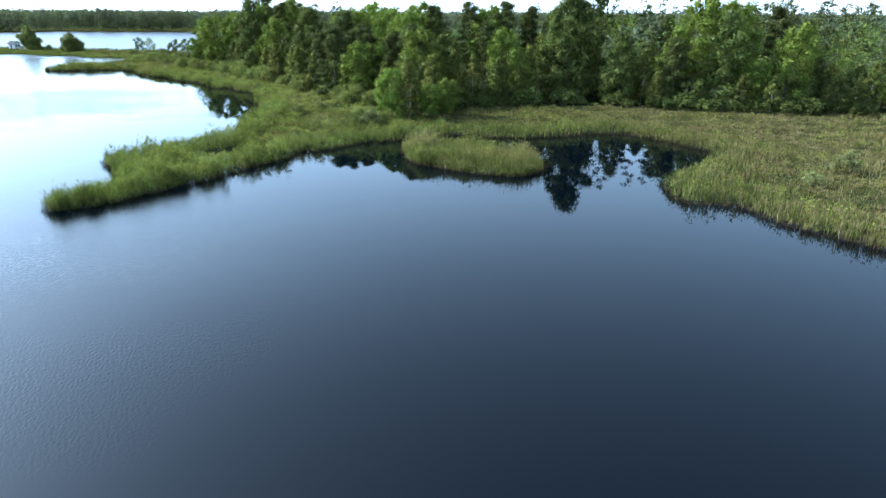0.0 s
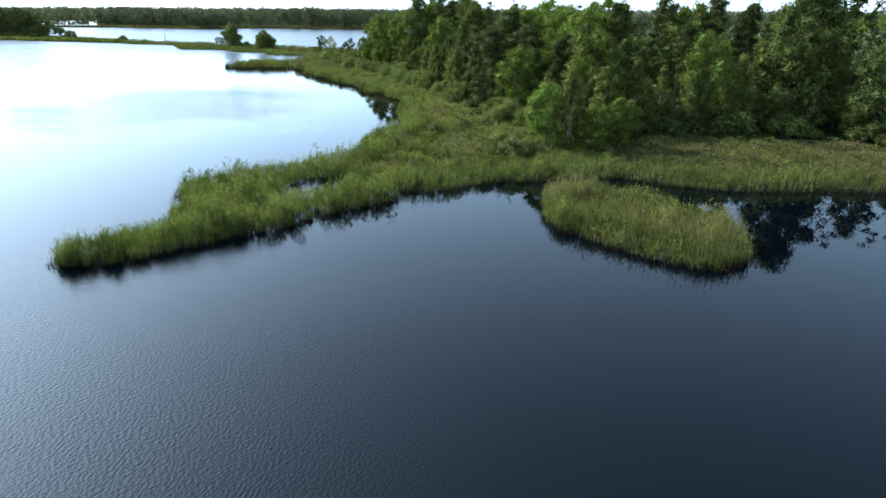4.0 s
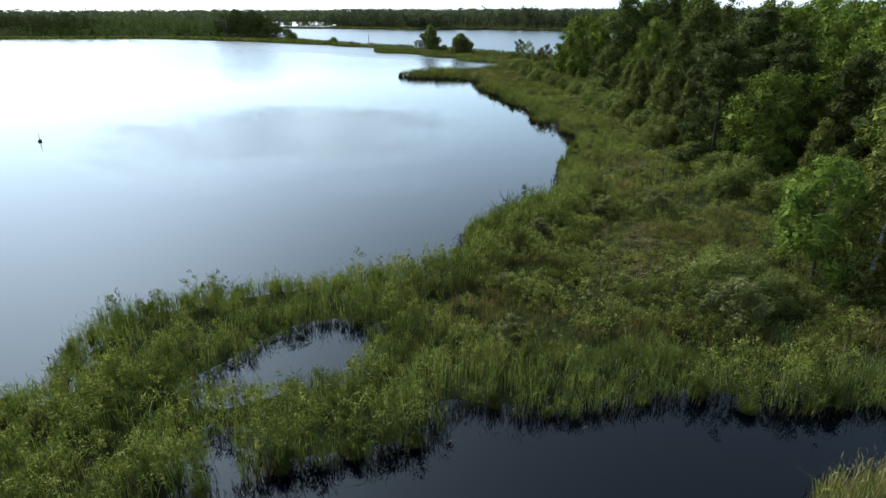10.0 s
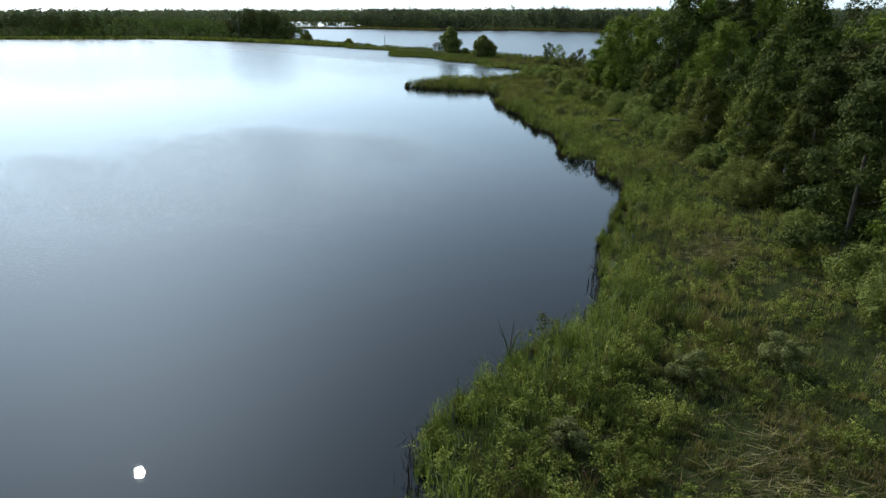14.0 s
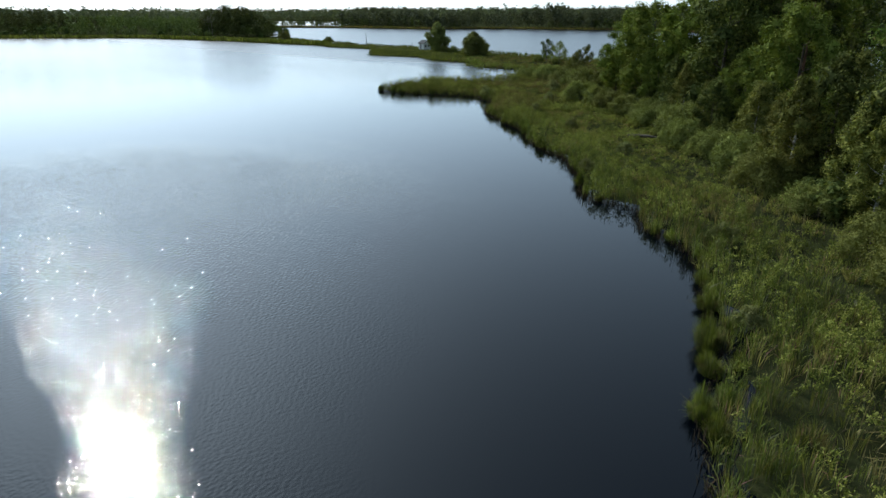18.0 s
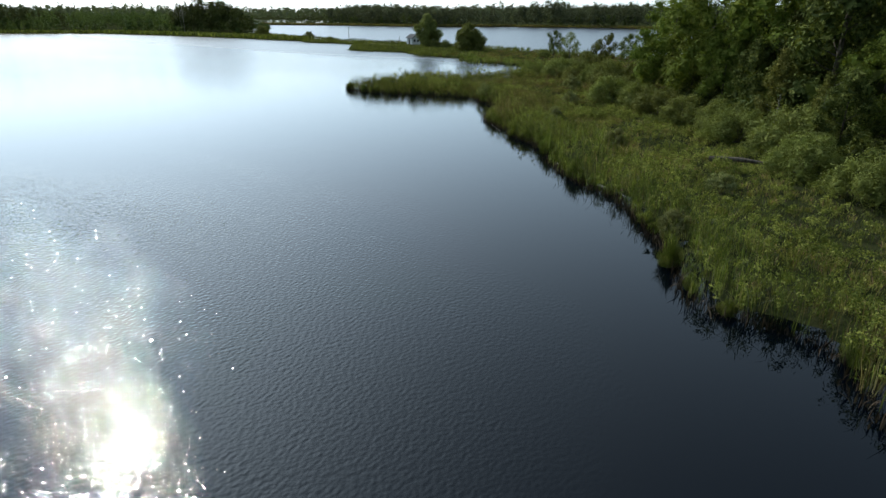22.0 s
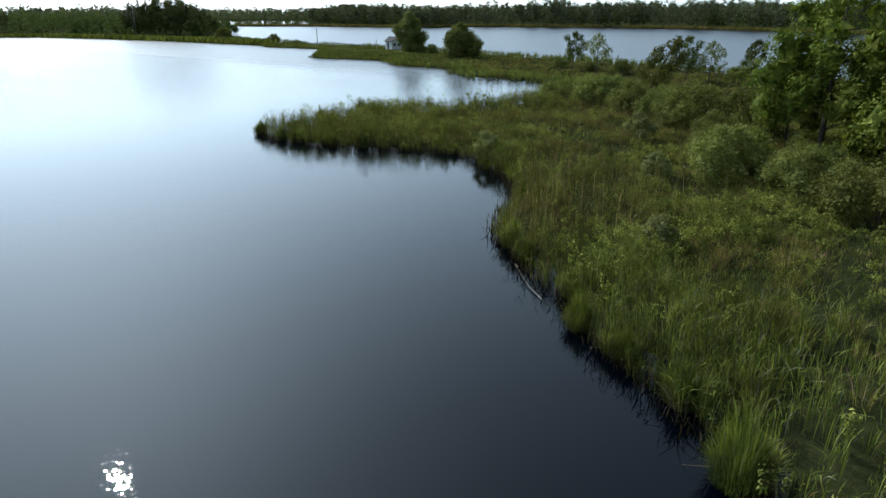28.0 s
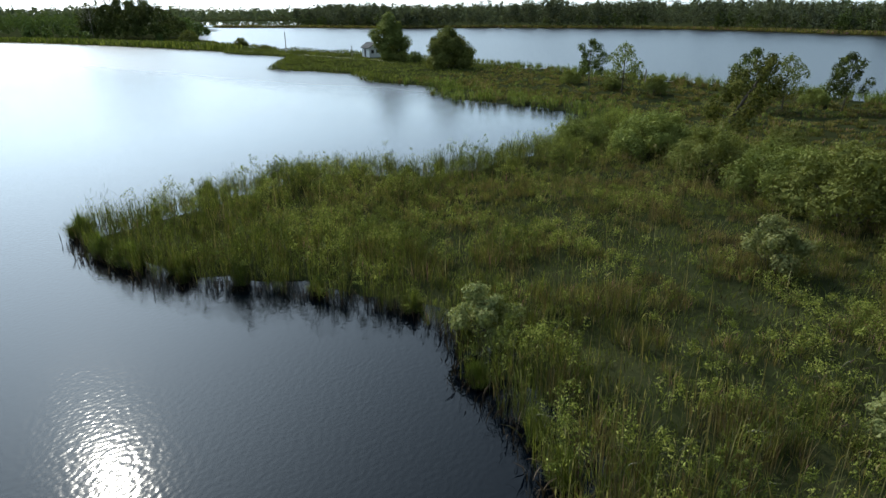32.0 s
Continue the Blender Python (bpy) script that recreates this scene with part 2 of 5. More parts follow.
def water_material():
    """Dark peaty water: wind-ruffled in patches, near calm elsewhere."""
    m = Mat("lake water")
    pos = m.place()

    def wave(scale, detail, stretch, turn=0.0):
        mp = m.node("Mapping")
        mp.inputs["Scale"].default_value = stretch
        mp.inputs["Rotation"].default_value = (0, 0, turn)
        m.link(pos, mp.inputs["Vector"])
        return m.math("SUBTRACT", m.noise(scale, detail, 0.55, mp.outputs[0]), 0.5)

    swell, chop = wave(0.9, 1.0, (1.0, 0.35, 1.0), 0.6), wave(2.8, 0.5, (1.0, 0.7, 1.0), 0.5)
    fine, spark = wave(7.0, 0.0, (1.0, 0.7, 1.0), 0.5), wave(11.0, 0.0, (1.0, 0.9, 1.0), 0.3)
    sep = m.node("SeparateXYZ")
    m.link(pos, sep.inputs[0])
    wob = m.math("SUBTRACT", m.noise(0.03, 6.0, 0.62, pos, (0.8, 2.6, 1.0)), 0.5)
    wind = m.ramp(m.noise(0.02, 4.0, 0.55, pos, (1.0, 2.2, 1.0)), (0.4, (0, 0, 0)), (0.75, (1, 1, 1)))

    def gust(cx, cy, rx, ry, turn, lo=0.6, hi=1.1, uneven=2.4):
        c, s = math.cos(turn), math.sin(turn)
        dx, dy = m.math("SUBTRACT", sep.outputs[0], cx), m.math("SUBTRACT", sep.outputs[1], cy)
        u = m.math("DIVIDE", m.math("ADD", m.math("MULTIPLY", dx, c), m.math("MULTIPLY", dy, s)), rx)
        v = m.math("DIVIDE", m.math("SUBTRACT", m.math("MULTIPLY", dy, c), m.math("MULTIPLY", dx, s)), ry)
        d = m.math("ADD", m.math("MULTIPLY", u, u), m.math("MULTIPLY", v, v))
        d = m.math("ADD", d, m.math("MULTIPLY", wob, uneven))
        nd = m.node("MapRange")
        nd.inputs["From Min"].default_value, nd.inputs["From Max"].default_value = hi, lo
        m.link(d, nd.inputs["Value"])
        return nd.outputs[0]

    near = m.math("MAXIMUM", m.math("MULTIPLY", gust(-79, 118.5, 31, 33, 0.0, 0.25, 1.2, 1.8), 0.78), m.math("MULTIPLY", gust(-22, 42, 20, 22, 0.0, -0.2, 1.3), 0.65))
    for strength, spot_at in ((0.42, (-49, 105, 10, 7, 0.4, 0.1, 1.25, 1.6)), (0.1, (-88, 157, 7, 4, 0.3, 0.2, 1.2, 1.2)), (0.07, (-80, 153, 4, 5, 0.3, 0.2, 1.2, 1.2))):
        near = m.math("MAXIMUM", near, m.math("MULTIPLY", gust(*spot_at), strength))
    far = m.math("MAXIMUM", gust(-210, 410, 460, 200, 0.0, 0.7, 0.95, 0.1), m.math("MULTIPLY", gust(-330, 200, 280, 140, 0.3, 0.0, 1.3, 0.3), 0.9))
    ruffle = m.math("MAXIMUM", m.math("MULTIPLY", wind, 0.008), m.math("MAXIMUM", near, m.math("MULTIPLY", far, 0.5)))
    h = m.math("MULTIPLY", swell, m.math("ADD", m.math("MULTIPLY", ruffle, 0.03), 0.003))
    h = m.math("ADD", h, m.math("MULTIPLY", chop, m.math("ADD", m.math("MULTIPLY", ruffle, 0.025), 0.003)))
    h = m.math("ADD", h, m.math("MULTIPLY", fine, m.math("ADD", m.math("MULTIPLY", ruffle, 0.3), 0.002)))
    h = m.math("ADD", h, m.math("MULTIPLY", spark, m.math("MULTIPLY", ruffle, 0.12)))
    p = m.node("BsdfPrincipled", IOR=1.2)
    p.inputs["Base Color"].default_value = (0.0002, 0.0008, 0.002, 1)
    rough = m.math("ADD", m.math("MULTIPLY", near, 0.05), 0.006)
    m.link(m.math("ADD", rough, m.math("MULTIPLY", far, 0.28)), p.inputs["Roughness"])
    b = m.node("Bump", Strength=1.0, Distance=WAVE)
    m.link(h, b.inputs["Height"])
    m.link(b.outputs[0], p.inputs["Normal"])
    m.link(p.outputs[0], m.out.inputs["Surface"])
    return m.mat


WATER, SOIL = water_material(), ground_material()


def gravel_material():
    m = Mat("pale gravel")
    n = m.noise(9.0, 6.0)
    col = m.ramp(n, (0.3, (0.12, 0.12, 0.07)), (0.7, (0.26, 0.24, 0.17)))
    col = m.mix(m.math("MULTIPLY", m.noise(0.5, 3.0), 0.6), col, (0.13, 0.15, 0.06))
    return m.bsdf(col, rough=0.95, spec=0.2, bump=n, strength=0.5, dist=0.03)


def plain_material(name, dark, light, scale=5.0, rough=0.8):
    m = Mat(name)
    n = m.noise(scale, 5.0, vec=m.coord())
    return m.bsdf(m.ramp(n, (0.3, dark), (0.7, light)), rough=rough, bump=n, strength=0.2, dist=0.02)


GRAVEL = gravel_material()
PLASTER = plain_material("weathered plaster", (0.42, 0.42, 0.4), (0.6, 0.6, 0.58))
ROOFING = plain_material("grey roof sheet", (0.014, 0.015, 0.017), (0.035, 0.036, 0.04), 3.0, 1.0)
DARK_PAINT = plain_material("dark painted boards", (0.03, 0.028, 0.025), (0.06, 0.055, 0.05), 6.0)
POLE_WOOD = plain_material("weathered pole wood", (0.08, 0.065, 0.05), (0.2, 0.17, 0.14), 7.0)
CONCRETE = plain_material("concrete", (0.3, 0.29, 0.27), (0.5, 0.48, 0.45), 4.0)
PANE = plain_material("dark window glass", (0.01, 0.012, 0.014), (0.016, 0.018, 0.02), 2.0, 0.15)
BUOY_RED = plain_material("faded buoy paint", (0.1, 0.03, 0.02), (0.2, 0.06, 0.04), 8.0, 0.5)


# ---- small helpers ----
def mesh_of(name, verts, faces, mat, smooth=False):
    """A mesh from arrays: faces is (n, 3) or (n, 4)."""
    verts, faces = np.asarray(verts, np.float32), np.asarray(faces, np.int32)
    me = bpy.data.meshes.new(name)
    n, k = faces.shape
    me.vertices.add(len(verts))
    me.vertices.foreach_set("co", verts.ravel())
    me.loops.add(n * k)
    me.loops.foreach_set("vertex_index", faces.ravel())
    me.polygons.add(n)
    me.polygons.foreach_set("loop_start", np.arange(0, n * k, k, dtype=np.int32))
    if smooth:
        me.polygons.foreach_set("use_smooth", np.ones(n, bool))
    me.materials.append(mat)
    me.update(calc_edges=True)
    return me


def part(name, bm, material, parent=None, label="", smooth=False):
    """Links a bmesh (or a ready mesh) as one object under a thing or part."""
    if isinstance(bm, bmesh.types.BMesh):
        me = bpy.data.meshes.new(name)
        bmesh.ops.recalc_face_normals(bm, faces=bm.faces)
        bm.to_mesh(me)
        bm.free()
        me.materials.append(material)
        if smooth:
            me.polygons.foreach_set("use_smooth", np.ones(len(me.polygons), bool))
    else:
        me = bm
    ob = new(name, me)
    ob.parent = parent
    if label:
        ob["label"] = label
    return ob


def box(bm, cx, cy, cz, sx, sy, sz, bevel=0.0):
    made = bmesh.ops.create_cube(bm, size=1.0, matrix=Matrix.LocRotScale((cx, cy, cz), None, (sx, sy, sz)))
    if bevel:
        edges = list({e for v in made["verts"] for e in v.link_edges})
        bmesh.ops.bevel(bm, geom=edges, offset=bevel, segments=2, affect="EDGES")
    return bm


def tube(points, radii, sides=6):
    """Verts and quads of a tapered tube along points."""
    pts = [Vector(p) for p in points]
    verts, faces = [], []
    for i, p in enumerate(pts):
        way = (pts[min(i + 1, len(pts) - 1)] - pts[max(i - 1, 0)]).normalized()
        a = way.orthogonal().normalized()
        b = way.cross(a)
        for k in range(sides):
            t = 2 * math.pi * k / sides
            verts.append(p + radii[i] * (math.cos(t) * a + math.sin(t) * b))
    for i in range(len(pts) - 1):
        for k in range(sides):
            k2 = (k + 1) % sides
            faces.append((i * sides + k, i * sides + k2, (i + 1) * sides + k2, (i + 1) * sides + k))
    return verts, faces


def join(pieces):
    verts, faces, base = [], [], 0
    for v, f in pieces:
        verts += [tuple(p) for p in v]
        faces += [tuple(i + base for i in q) for q in f]
        base += len(v)
    return verts, faces


LATTICE = np.random.RandomState(7).rand(256, 256)


def vnoise(x, y, scale, seed=0):
    """Smooth value noise from 0 to 1 on the plan; scale is the size of its blobs in metres."""
    u, v = np.asarray(x) / scale + 17.3 * seed, np.asarray(y) / scale + 31.7 * seed
    i, j = np.floor(u).astype(int), np.floor(v).astype(int)
    a, b = u - i, v - j
    a, b = a * a * (3 - 2 * a), b * b * (3 - 2 * b)
    L = lambda p, q: LATTICE[p % 256, q % 256]
    return (L(i, j) * (1 - a) + L(i + 1, j) * a) * (1 - b) + (L(i, j + 1) * (1 - a) + L(i + 1, j + 1) * a) * b


# ---- the plan: shores ----
EAST_SHORE = [(110, -220), (78, -40), (60, 15), (45, 35), (36, 43), (32, 47), (29, 51), (28, 55), (23.5, 57), (22.5, 61),
              (25, 66), (31, 73), (35, 79), (34, 82), (31, 87), (28, 92), (23, 92.5), (18, 90.5), (13, 89), (7, 88.5),
              (2, 90), (-2, 89.5), (-5, 88), (-7, 86.5)]
PENINSULA = [(-10, 85), (-13, 82), (-16, 78.7), (-19, 78.5), (-18.5, 75), (-22, 70.3), (-24, 67), (-26.3, 62.4), (-28.7, 59.3),
             (-30.6, 56.0), (-33.2, 53.6), (-36.0, 52.6), (-36.5, 55.2), (-35.0, 58.5), (-33.4, 61.5), (-33.2, 63.2), (-35.8, 64.8), (-35.7, 67.1),
             (-38, 69), (-40, 72.2), (-39.7, 76.3), (-35.6, 82.5), (-32.4, 86.5), (-30.3, 89.5), (-30, 94), (-32.5, 98), (-32, 104),
             (-31.5, 109)]
BAY_SHORE = [(-32.5, 114), (-35, 119.5), (-36.5, 122), (-36.8, 126), (-38.5, 130), (-40, 134), (-42, 139), (-46, 141.5),
             (-49, 146), (-52, 146.3), (-54, 148), (-57, 152), (-61, 158), (-67, 161.5), (-71.2, 166.8), (-74.6, 170), (-77.8, 172.2),
             (-81, 175), (-84, 177), (-86.3, 180.6), (-90, 187), (-93.6, 189.3), (-97, 191.7), (-102, 190.5), (-107, 188),
             (-111, 187.2), (-114.5, 187.6), (-117, 188)]
NORTH_SHORE = [(-117.6, 190), (-117.6, 195), (-117.5, 199), (-117, 205), (-112, 208), (-110, 212), (-108.5, 218), (-108, 224),
               (-110, 232), (-115, 238), (-123, 240), (-130, 239), (-137, 243), (-144, 249), (-154, 249), (-162, 254),
               (-170, 257), (-180, 255), (-187, 255), (-196, 264), (-212, 279), (-233, 279), (-250, 285), (-297, 285),
               (-340, 281), (-382, 274), (-437, 235), (-465, 211), (-560, 120), (-640, 0), (-640, -220)]
ISLAND = [(-5, 79), (-4.5, 74.5), (-3, 72), (0, 69.5), (3, 68), (6, 67), (9, 66.5), (11, 68.5), (11.5, 73), (10, 77),
          (7.5, 79.5), (5, 82.5), (1, 84.5), (-3, 84), (-5, 82)]
FAR_LAKE = [(-70, 262), (-88, 267), (-111, 275.5), (-120, 276), (-140, 284), (-172, 292), (-206, 300), (-235, 298.5), (-261, 306),
            (-306, 318), (-350, 345), (-400, 385), (-440, 420), (-500, 452), (-473, 462), (-424, 481), (-355, 488), (-311, 528),
            (-232, 542), (-167, 529), (-101, 484), (-20, 430), (40, 380), (30, 320), (-30, 280)]
FAR_POOL = [(-470, 470), (-560, 480), (-700, 560), (-780, 640), (-700, 680), (-590, 640), (-500, 520), (-440, 492)]
PONDLET = [(-28.6, 74.4), (-30.6, 76.6), (-30.2, 79.6), (-28.6, 81), (-26.6, 79.8), (-25.3, 77.6), (-26.6, 75.2)]
CREEK = [(-29.6, 71.6), (-30.4, 72.6), (-29.7, 74.2), (-28.2, 75.2), (-27.4, 74.4), (-28.6, 72.4)]
INLET = [(-22.6, 66.6), (-23.4, 68.2), (-25.2, 69.2), (-26.4, 70.2), (-25.6, 70.6), (-23.6, 69.4), (-22.0, 67.6)]
FOREST_EDGE = [(-76, 212), (-72, 200), (-62, 188), (-52, 174), (-43, 160), (-33, 147), (-25, 137), (-19, 128), (-12, 120),
               (-6, 112), (2, 113), (12, 117), (24, 121), (37, 116), (50, 111), (75, 108), (130, 100), (200, 60)]
FOREST = FOREST_EDGE + [(420, 60), (420, 420), (60, 420), (30, 300), (-40, 268), (-60, 240)]


def smooth_loop(pts, step=1.2, wobble=0.5, seed=1):
    """A closed outline through pts, rounded and a little uneven."""
    p = np.array(pts, float)
    n, out = len(p), []
    for i in range(n):
        a, b, c, d = p[i - 1], p[i], p[(i + 1) % n], p[(i + 2) % n]
        k = int(np.clip(np.linalg.norm(c - b) / step, 1, 12))
        for t in np.arange(k) / k:
            out.append(0.5 * (2 * b + (c - a) * t + (2 * a - 5 * b + 4 * c - d) * t**2 + (3 * b - a - 3 * c + d) * t**3))
    out = np.array(out)
    out[:, 0] += wobble * 2 * (vnoise(out[:, 0], out[:, 1], 2.2, seed) - 0.5)
    out[:, 1] += wobble * 2 * (vnoise(out[:, 0], out[:, 1], 2.2, seed + 3) - 0.5)
    return out


def inside_distance(x, y, loop):
    """Signed distance to a closed outline, positive inside."""
    x, y = np.asarray(x, float).ravel(), np.asarray(y, float).ravel()
    best, odd = np.full(len(x), 1e9), np.zeros(len(x), bool)
    for (ax, ay), (bx, by) in zip(loop, np.roll(loop, -1, 0)):
        dx, dy = bx - ax, by - ay
        t = np.clip(((x - ax) * dx + (y - ay) * dy) / (dx * dx + dy * dy + 1e-9), 0, 1)
        best = np.minimum(best, (x - ax - t * dx) ** 2 + (y - ay - t * dy) ** 2)
        cross = (ay > y) != (by > y)
        with np.errstate(divide="ignore", invalid="ignore"):
            odd ^= cross & (x < ax + (y - ay) * dx / (dy if dy else 1e-9))
    return np.where(odd, 1, -1) * np.sqrt(best)


LAKE_LOOP = smooth_loop(EAST_SHORE + PENINSULA + BAY_SHORE + NORTH_SHORE)
ISLAND_LOOP, PONDLET_LOOP = smooth_loop(ISLAND, seed=2), smooth_loop(PONDLET, 0.6, 0.3, 4)
CREEK_LOOP, INLET_LOOP = smooth_loop(CREEK, 0.5, 0.15, 7), smooth_loop(INLET, 0.5, 0.15, 8)
FAR_LOOP, POOL_LOOP = smooth_loop(FAR_LAKE, 4, 1.5, 5), smooth_loop(FAR_POOL, 8, 2, 6)
FOREST_LOOP = np.array(FOREST, float)


def land_depth(x, y):
    """How far a place lies inland; below zero on the water."""
    lake = np.minimum(inside_distance(x, y, LAKE_LOOP), -inside_distance(x, y, ISLAND_LOOP))
    for loop in (PONDLET_LOOP, CREEK_LOOP, INLET_LOOP, FAR_LOOP, POOL_LOOP):
        lake = np.maximum(lake, inside_distance(x, y, loop))
    return -lake


# a lookup of the plan over the near country
GX, GY, GS = np.arange(-340, 130, 0.8), np.arange(30, 345, 0.8), 0.8
_gx, _gy = np.meshgrid(GX, GY, indexing="ij")
LAND_MAP = land_depth(_gx, _gy).reshape(_gx.shape)
WOOD_MAP = inside_distance(_gx, _gy, FOREST_LOOP).reshape(_gx.shape)


def sample(grid, x, y):
    u = np.clip((np.asarray(x) - GX[0]) / GS, 0, len(GX) - 1.001)
    v = np.clip((np.asarray(y) - GY[0]) / GS, 0, len(GY) - 1.001)
    i, j = u.astype(int), v.astype(int)
    a, b = u - i, v - j
    return (grid[i, j] * (1 - a) + grid[i + 1, j] * a) * (1 - b) + (grid[i, j + 1] * (1 - a) + grid[i + 1, j + 1] * a) * b


def ground_height(x, y, d):
    """Height of the ground, from how far inland a place lies."""
    bank = np.clip((d + 0.1) / 1.3, 0, 1)
    z = -0.7 + 0.85 * bank * bank * (3 - 2 * bank)
    z = z + np.clip(d, 0, 30) * 0.012
    return z + np.where(d > 0.3, (vnoise(x, y, 3.0, 8) - 0.5) * 0.25, 0)


# ---- ground and water ----
def axis_steps(lo, hi, centre):
    fine = np.arange(lo, hi, 1.5)
    mid_lo, mid_hi = np.arange(lo - 700, lo, 14.0), np.arange(hi, hi + 500, 14.0)
    return np.concatenate([[-4600, -3000, -2000, -1400, -1000], mid_lo[mid_lo > -980], fine, mid_hi, [1000, 1400, 2000, 3000, 4600]])


xs, ys = axis_steps(-240, 85, 0), axis_steps(30, 300, 0)
mx, my = np.meshgrid(xs, ys, indexing="ij")
near = (mx.ravel() > GX[0]) & (mx.ravel() < GX[-2]) & (my.ravel() > GY[0]) & (my.ravel() < GY[-2])
depth = sample(LAND_MAP, mx.ravel(), my.ravel())
depth[~near] = land_depth(mx.ravel()[~near], my.ravel()[~near])
mz = ground_height(mx.ravel(), my.ravel(), depth)
idx = np.arange(len(xs) * len(ys)).reshape(len(xs), len(ys))
quads = np.stack([idx[:-1, :-1], idx[1:, :-1], idx[1:, 1:], idx[:-1, 1:]], -1).reshape(-1, 4)
ground = new("ground", mesh_of("ground", np.stack([mx.ravel(), my.ravel(), mz], -1), quads, SOIL, True))
tagged(ground, "dark peaty marsh ground reaching to the wooded horizon", "ground", kind="structure")

water = new("water", mesh_of("water", [(-4600, -4600, 0), (4600, -4600, 0), (4600, 4600, 0), (-4600, 4600, 0)], [(0, 1, 2, 3)], WATER))
tagged(water, "dark blue lake water, calm with wind-ruffled patches", "lake", kind="structure")


# ---- plants: leaves and blades ----
def leaf_cards(centres, outward, size, rng, flat=0.5):
    """One three-cornered leaf at each centre, turned roughly outward."""
    n = len(centres)
    nrm = outward + rng.normal(0, 0.5, (n, 3))
    nrm /= np.linalg.norm(nrm, axis=1, keepdims=True) + 1e-9
    a = np.cross(nrm, rng.normal(0, 1, (n, 3)))
    a /= np.linalg.norm(a, axis=1, keepdims=True) + 1e-9
    b = np.cross(nrm, a)
    s = (size * rng.uniform(0.6, 1.35, n))[:, None]
    w = s * rng.uniform(0.45, 0.8, (n, 1))
    v = np.stack([centres - a * s - b * w * 0.6, centres - a * s * 0.4 + b * w, centres + a * s + nrm * s * 0.2], 1).reshape(-1, 3)
    return v, np.arange(3 * n).reshape(n, 3)


def puff_cards(puffs, per, size, rng, shell=0.5, inner=24):
    """Leaves in the outer shell of ellipsoid puffs, round a dense heart of larger sprays: rows of x, y, z, rx, rz."""
    cs, os, ss = [], [], []
    for x, y, z, rx, rz in puffs:
        k = max(6, int(per * (rx / 1.2) ** 1.6))
        for n, lo, hi, s in ((k, shell, 1.18, size), (inner, 0.05, 0.62, rx * 0.42)):
            d = rng.normal(0, 1, (n, 3))
            d /= np.linalg.norm(d, axis=1, keepdims=True) + 1e-9
            r = rng.uniform(lo, hi, (n, 1)) ** 0.8
            cs.append(np.array([x, y, z]) + d * r * [rx, rx, rz])
            os.append(d + [0, 0, 0.35])
            ss.append(np.full(n, s))
    return leaf_cards(np.concatenate(cs), np.concatenate(os), np.concatenate(ss), rng)


def blades(x, y, z, height, width, rng, lean=0.28, droop=0.25, away=None):
    """Upright leaf blades: long rhombs, bent a little."""
    n = len(x)
    turn = rng.uniform(0, 2 * np.pi, n)
    out = rng.uniform(0, 2 * np.pi, n) if away is None else away + rng.normal(0, 0.5, n)
    l = np.abs(rng.normal(0, lean, n)) * height
    ox, oy = np.cos(out) * l, np.sin(out) * l
    wx, wy = np.cos(turn) * width, np.sin(turn) * width
    base = np.stack([x, y, z], -1)
    mid = base + np.stack([ox * 0.35, oy * 0.35, height * 0.55], -1)
    side = np.stack([wx, wy, 0 * wx], -1)
    tip = base + np.stack([ox, oy, height * (1 - droop * rng.rand(n) * l / (height * lean + 1e-6) * 0.4)], -1)
    v = np.stack([base, mid - side, tip, mid + side], 1).reshape(-1, 3)
    return v, np.arange(4 * n).reshape(n, 4)


def stuff(name, v, f, mat, label, category):
    ob = new(name, mesh_of(name, v, f, mat))
    return tagged(ob, label, category, kind="stuff")


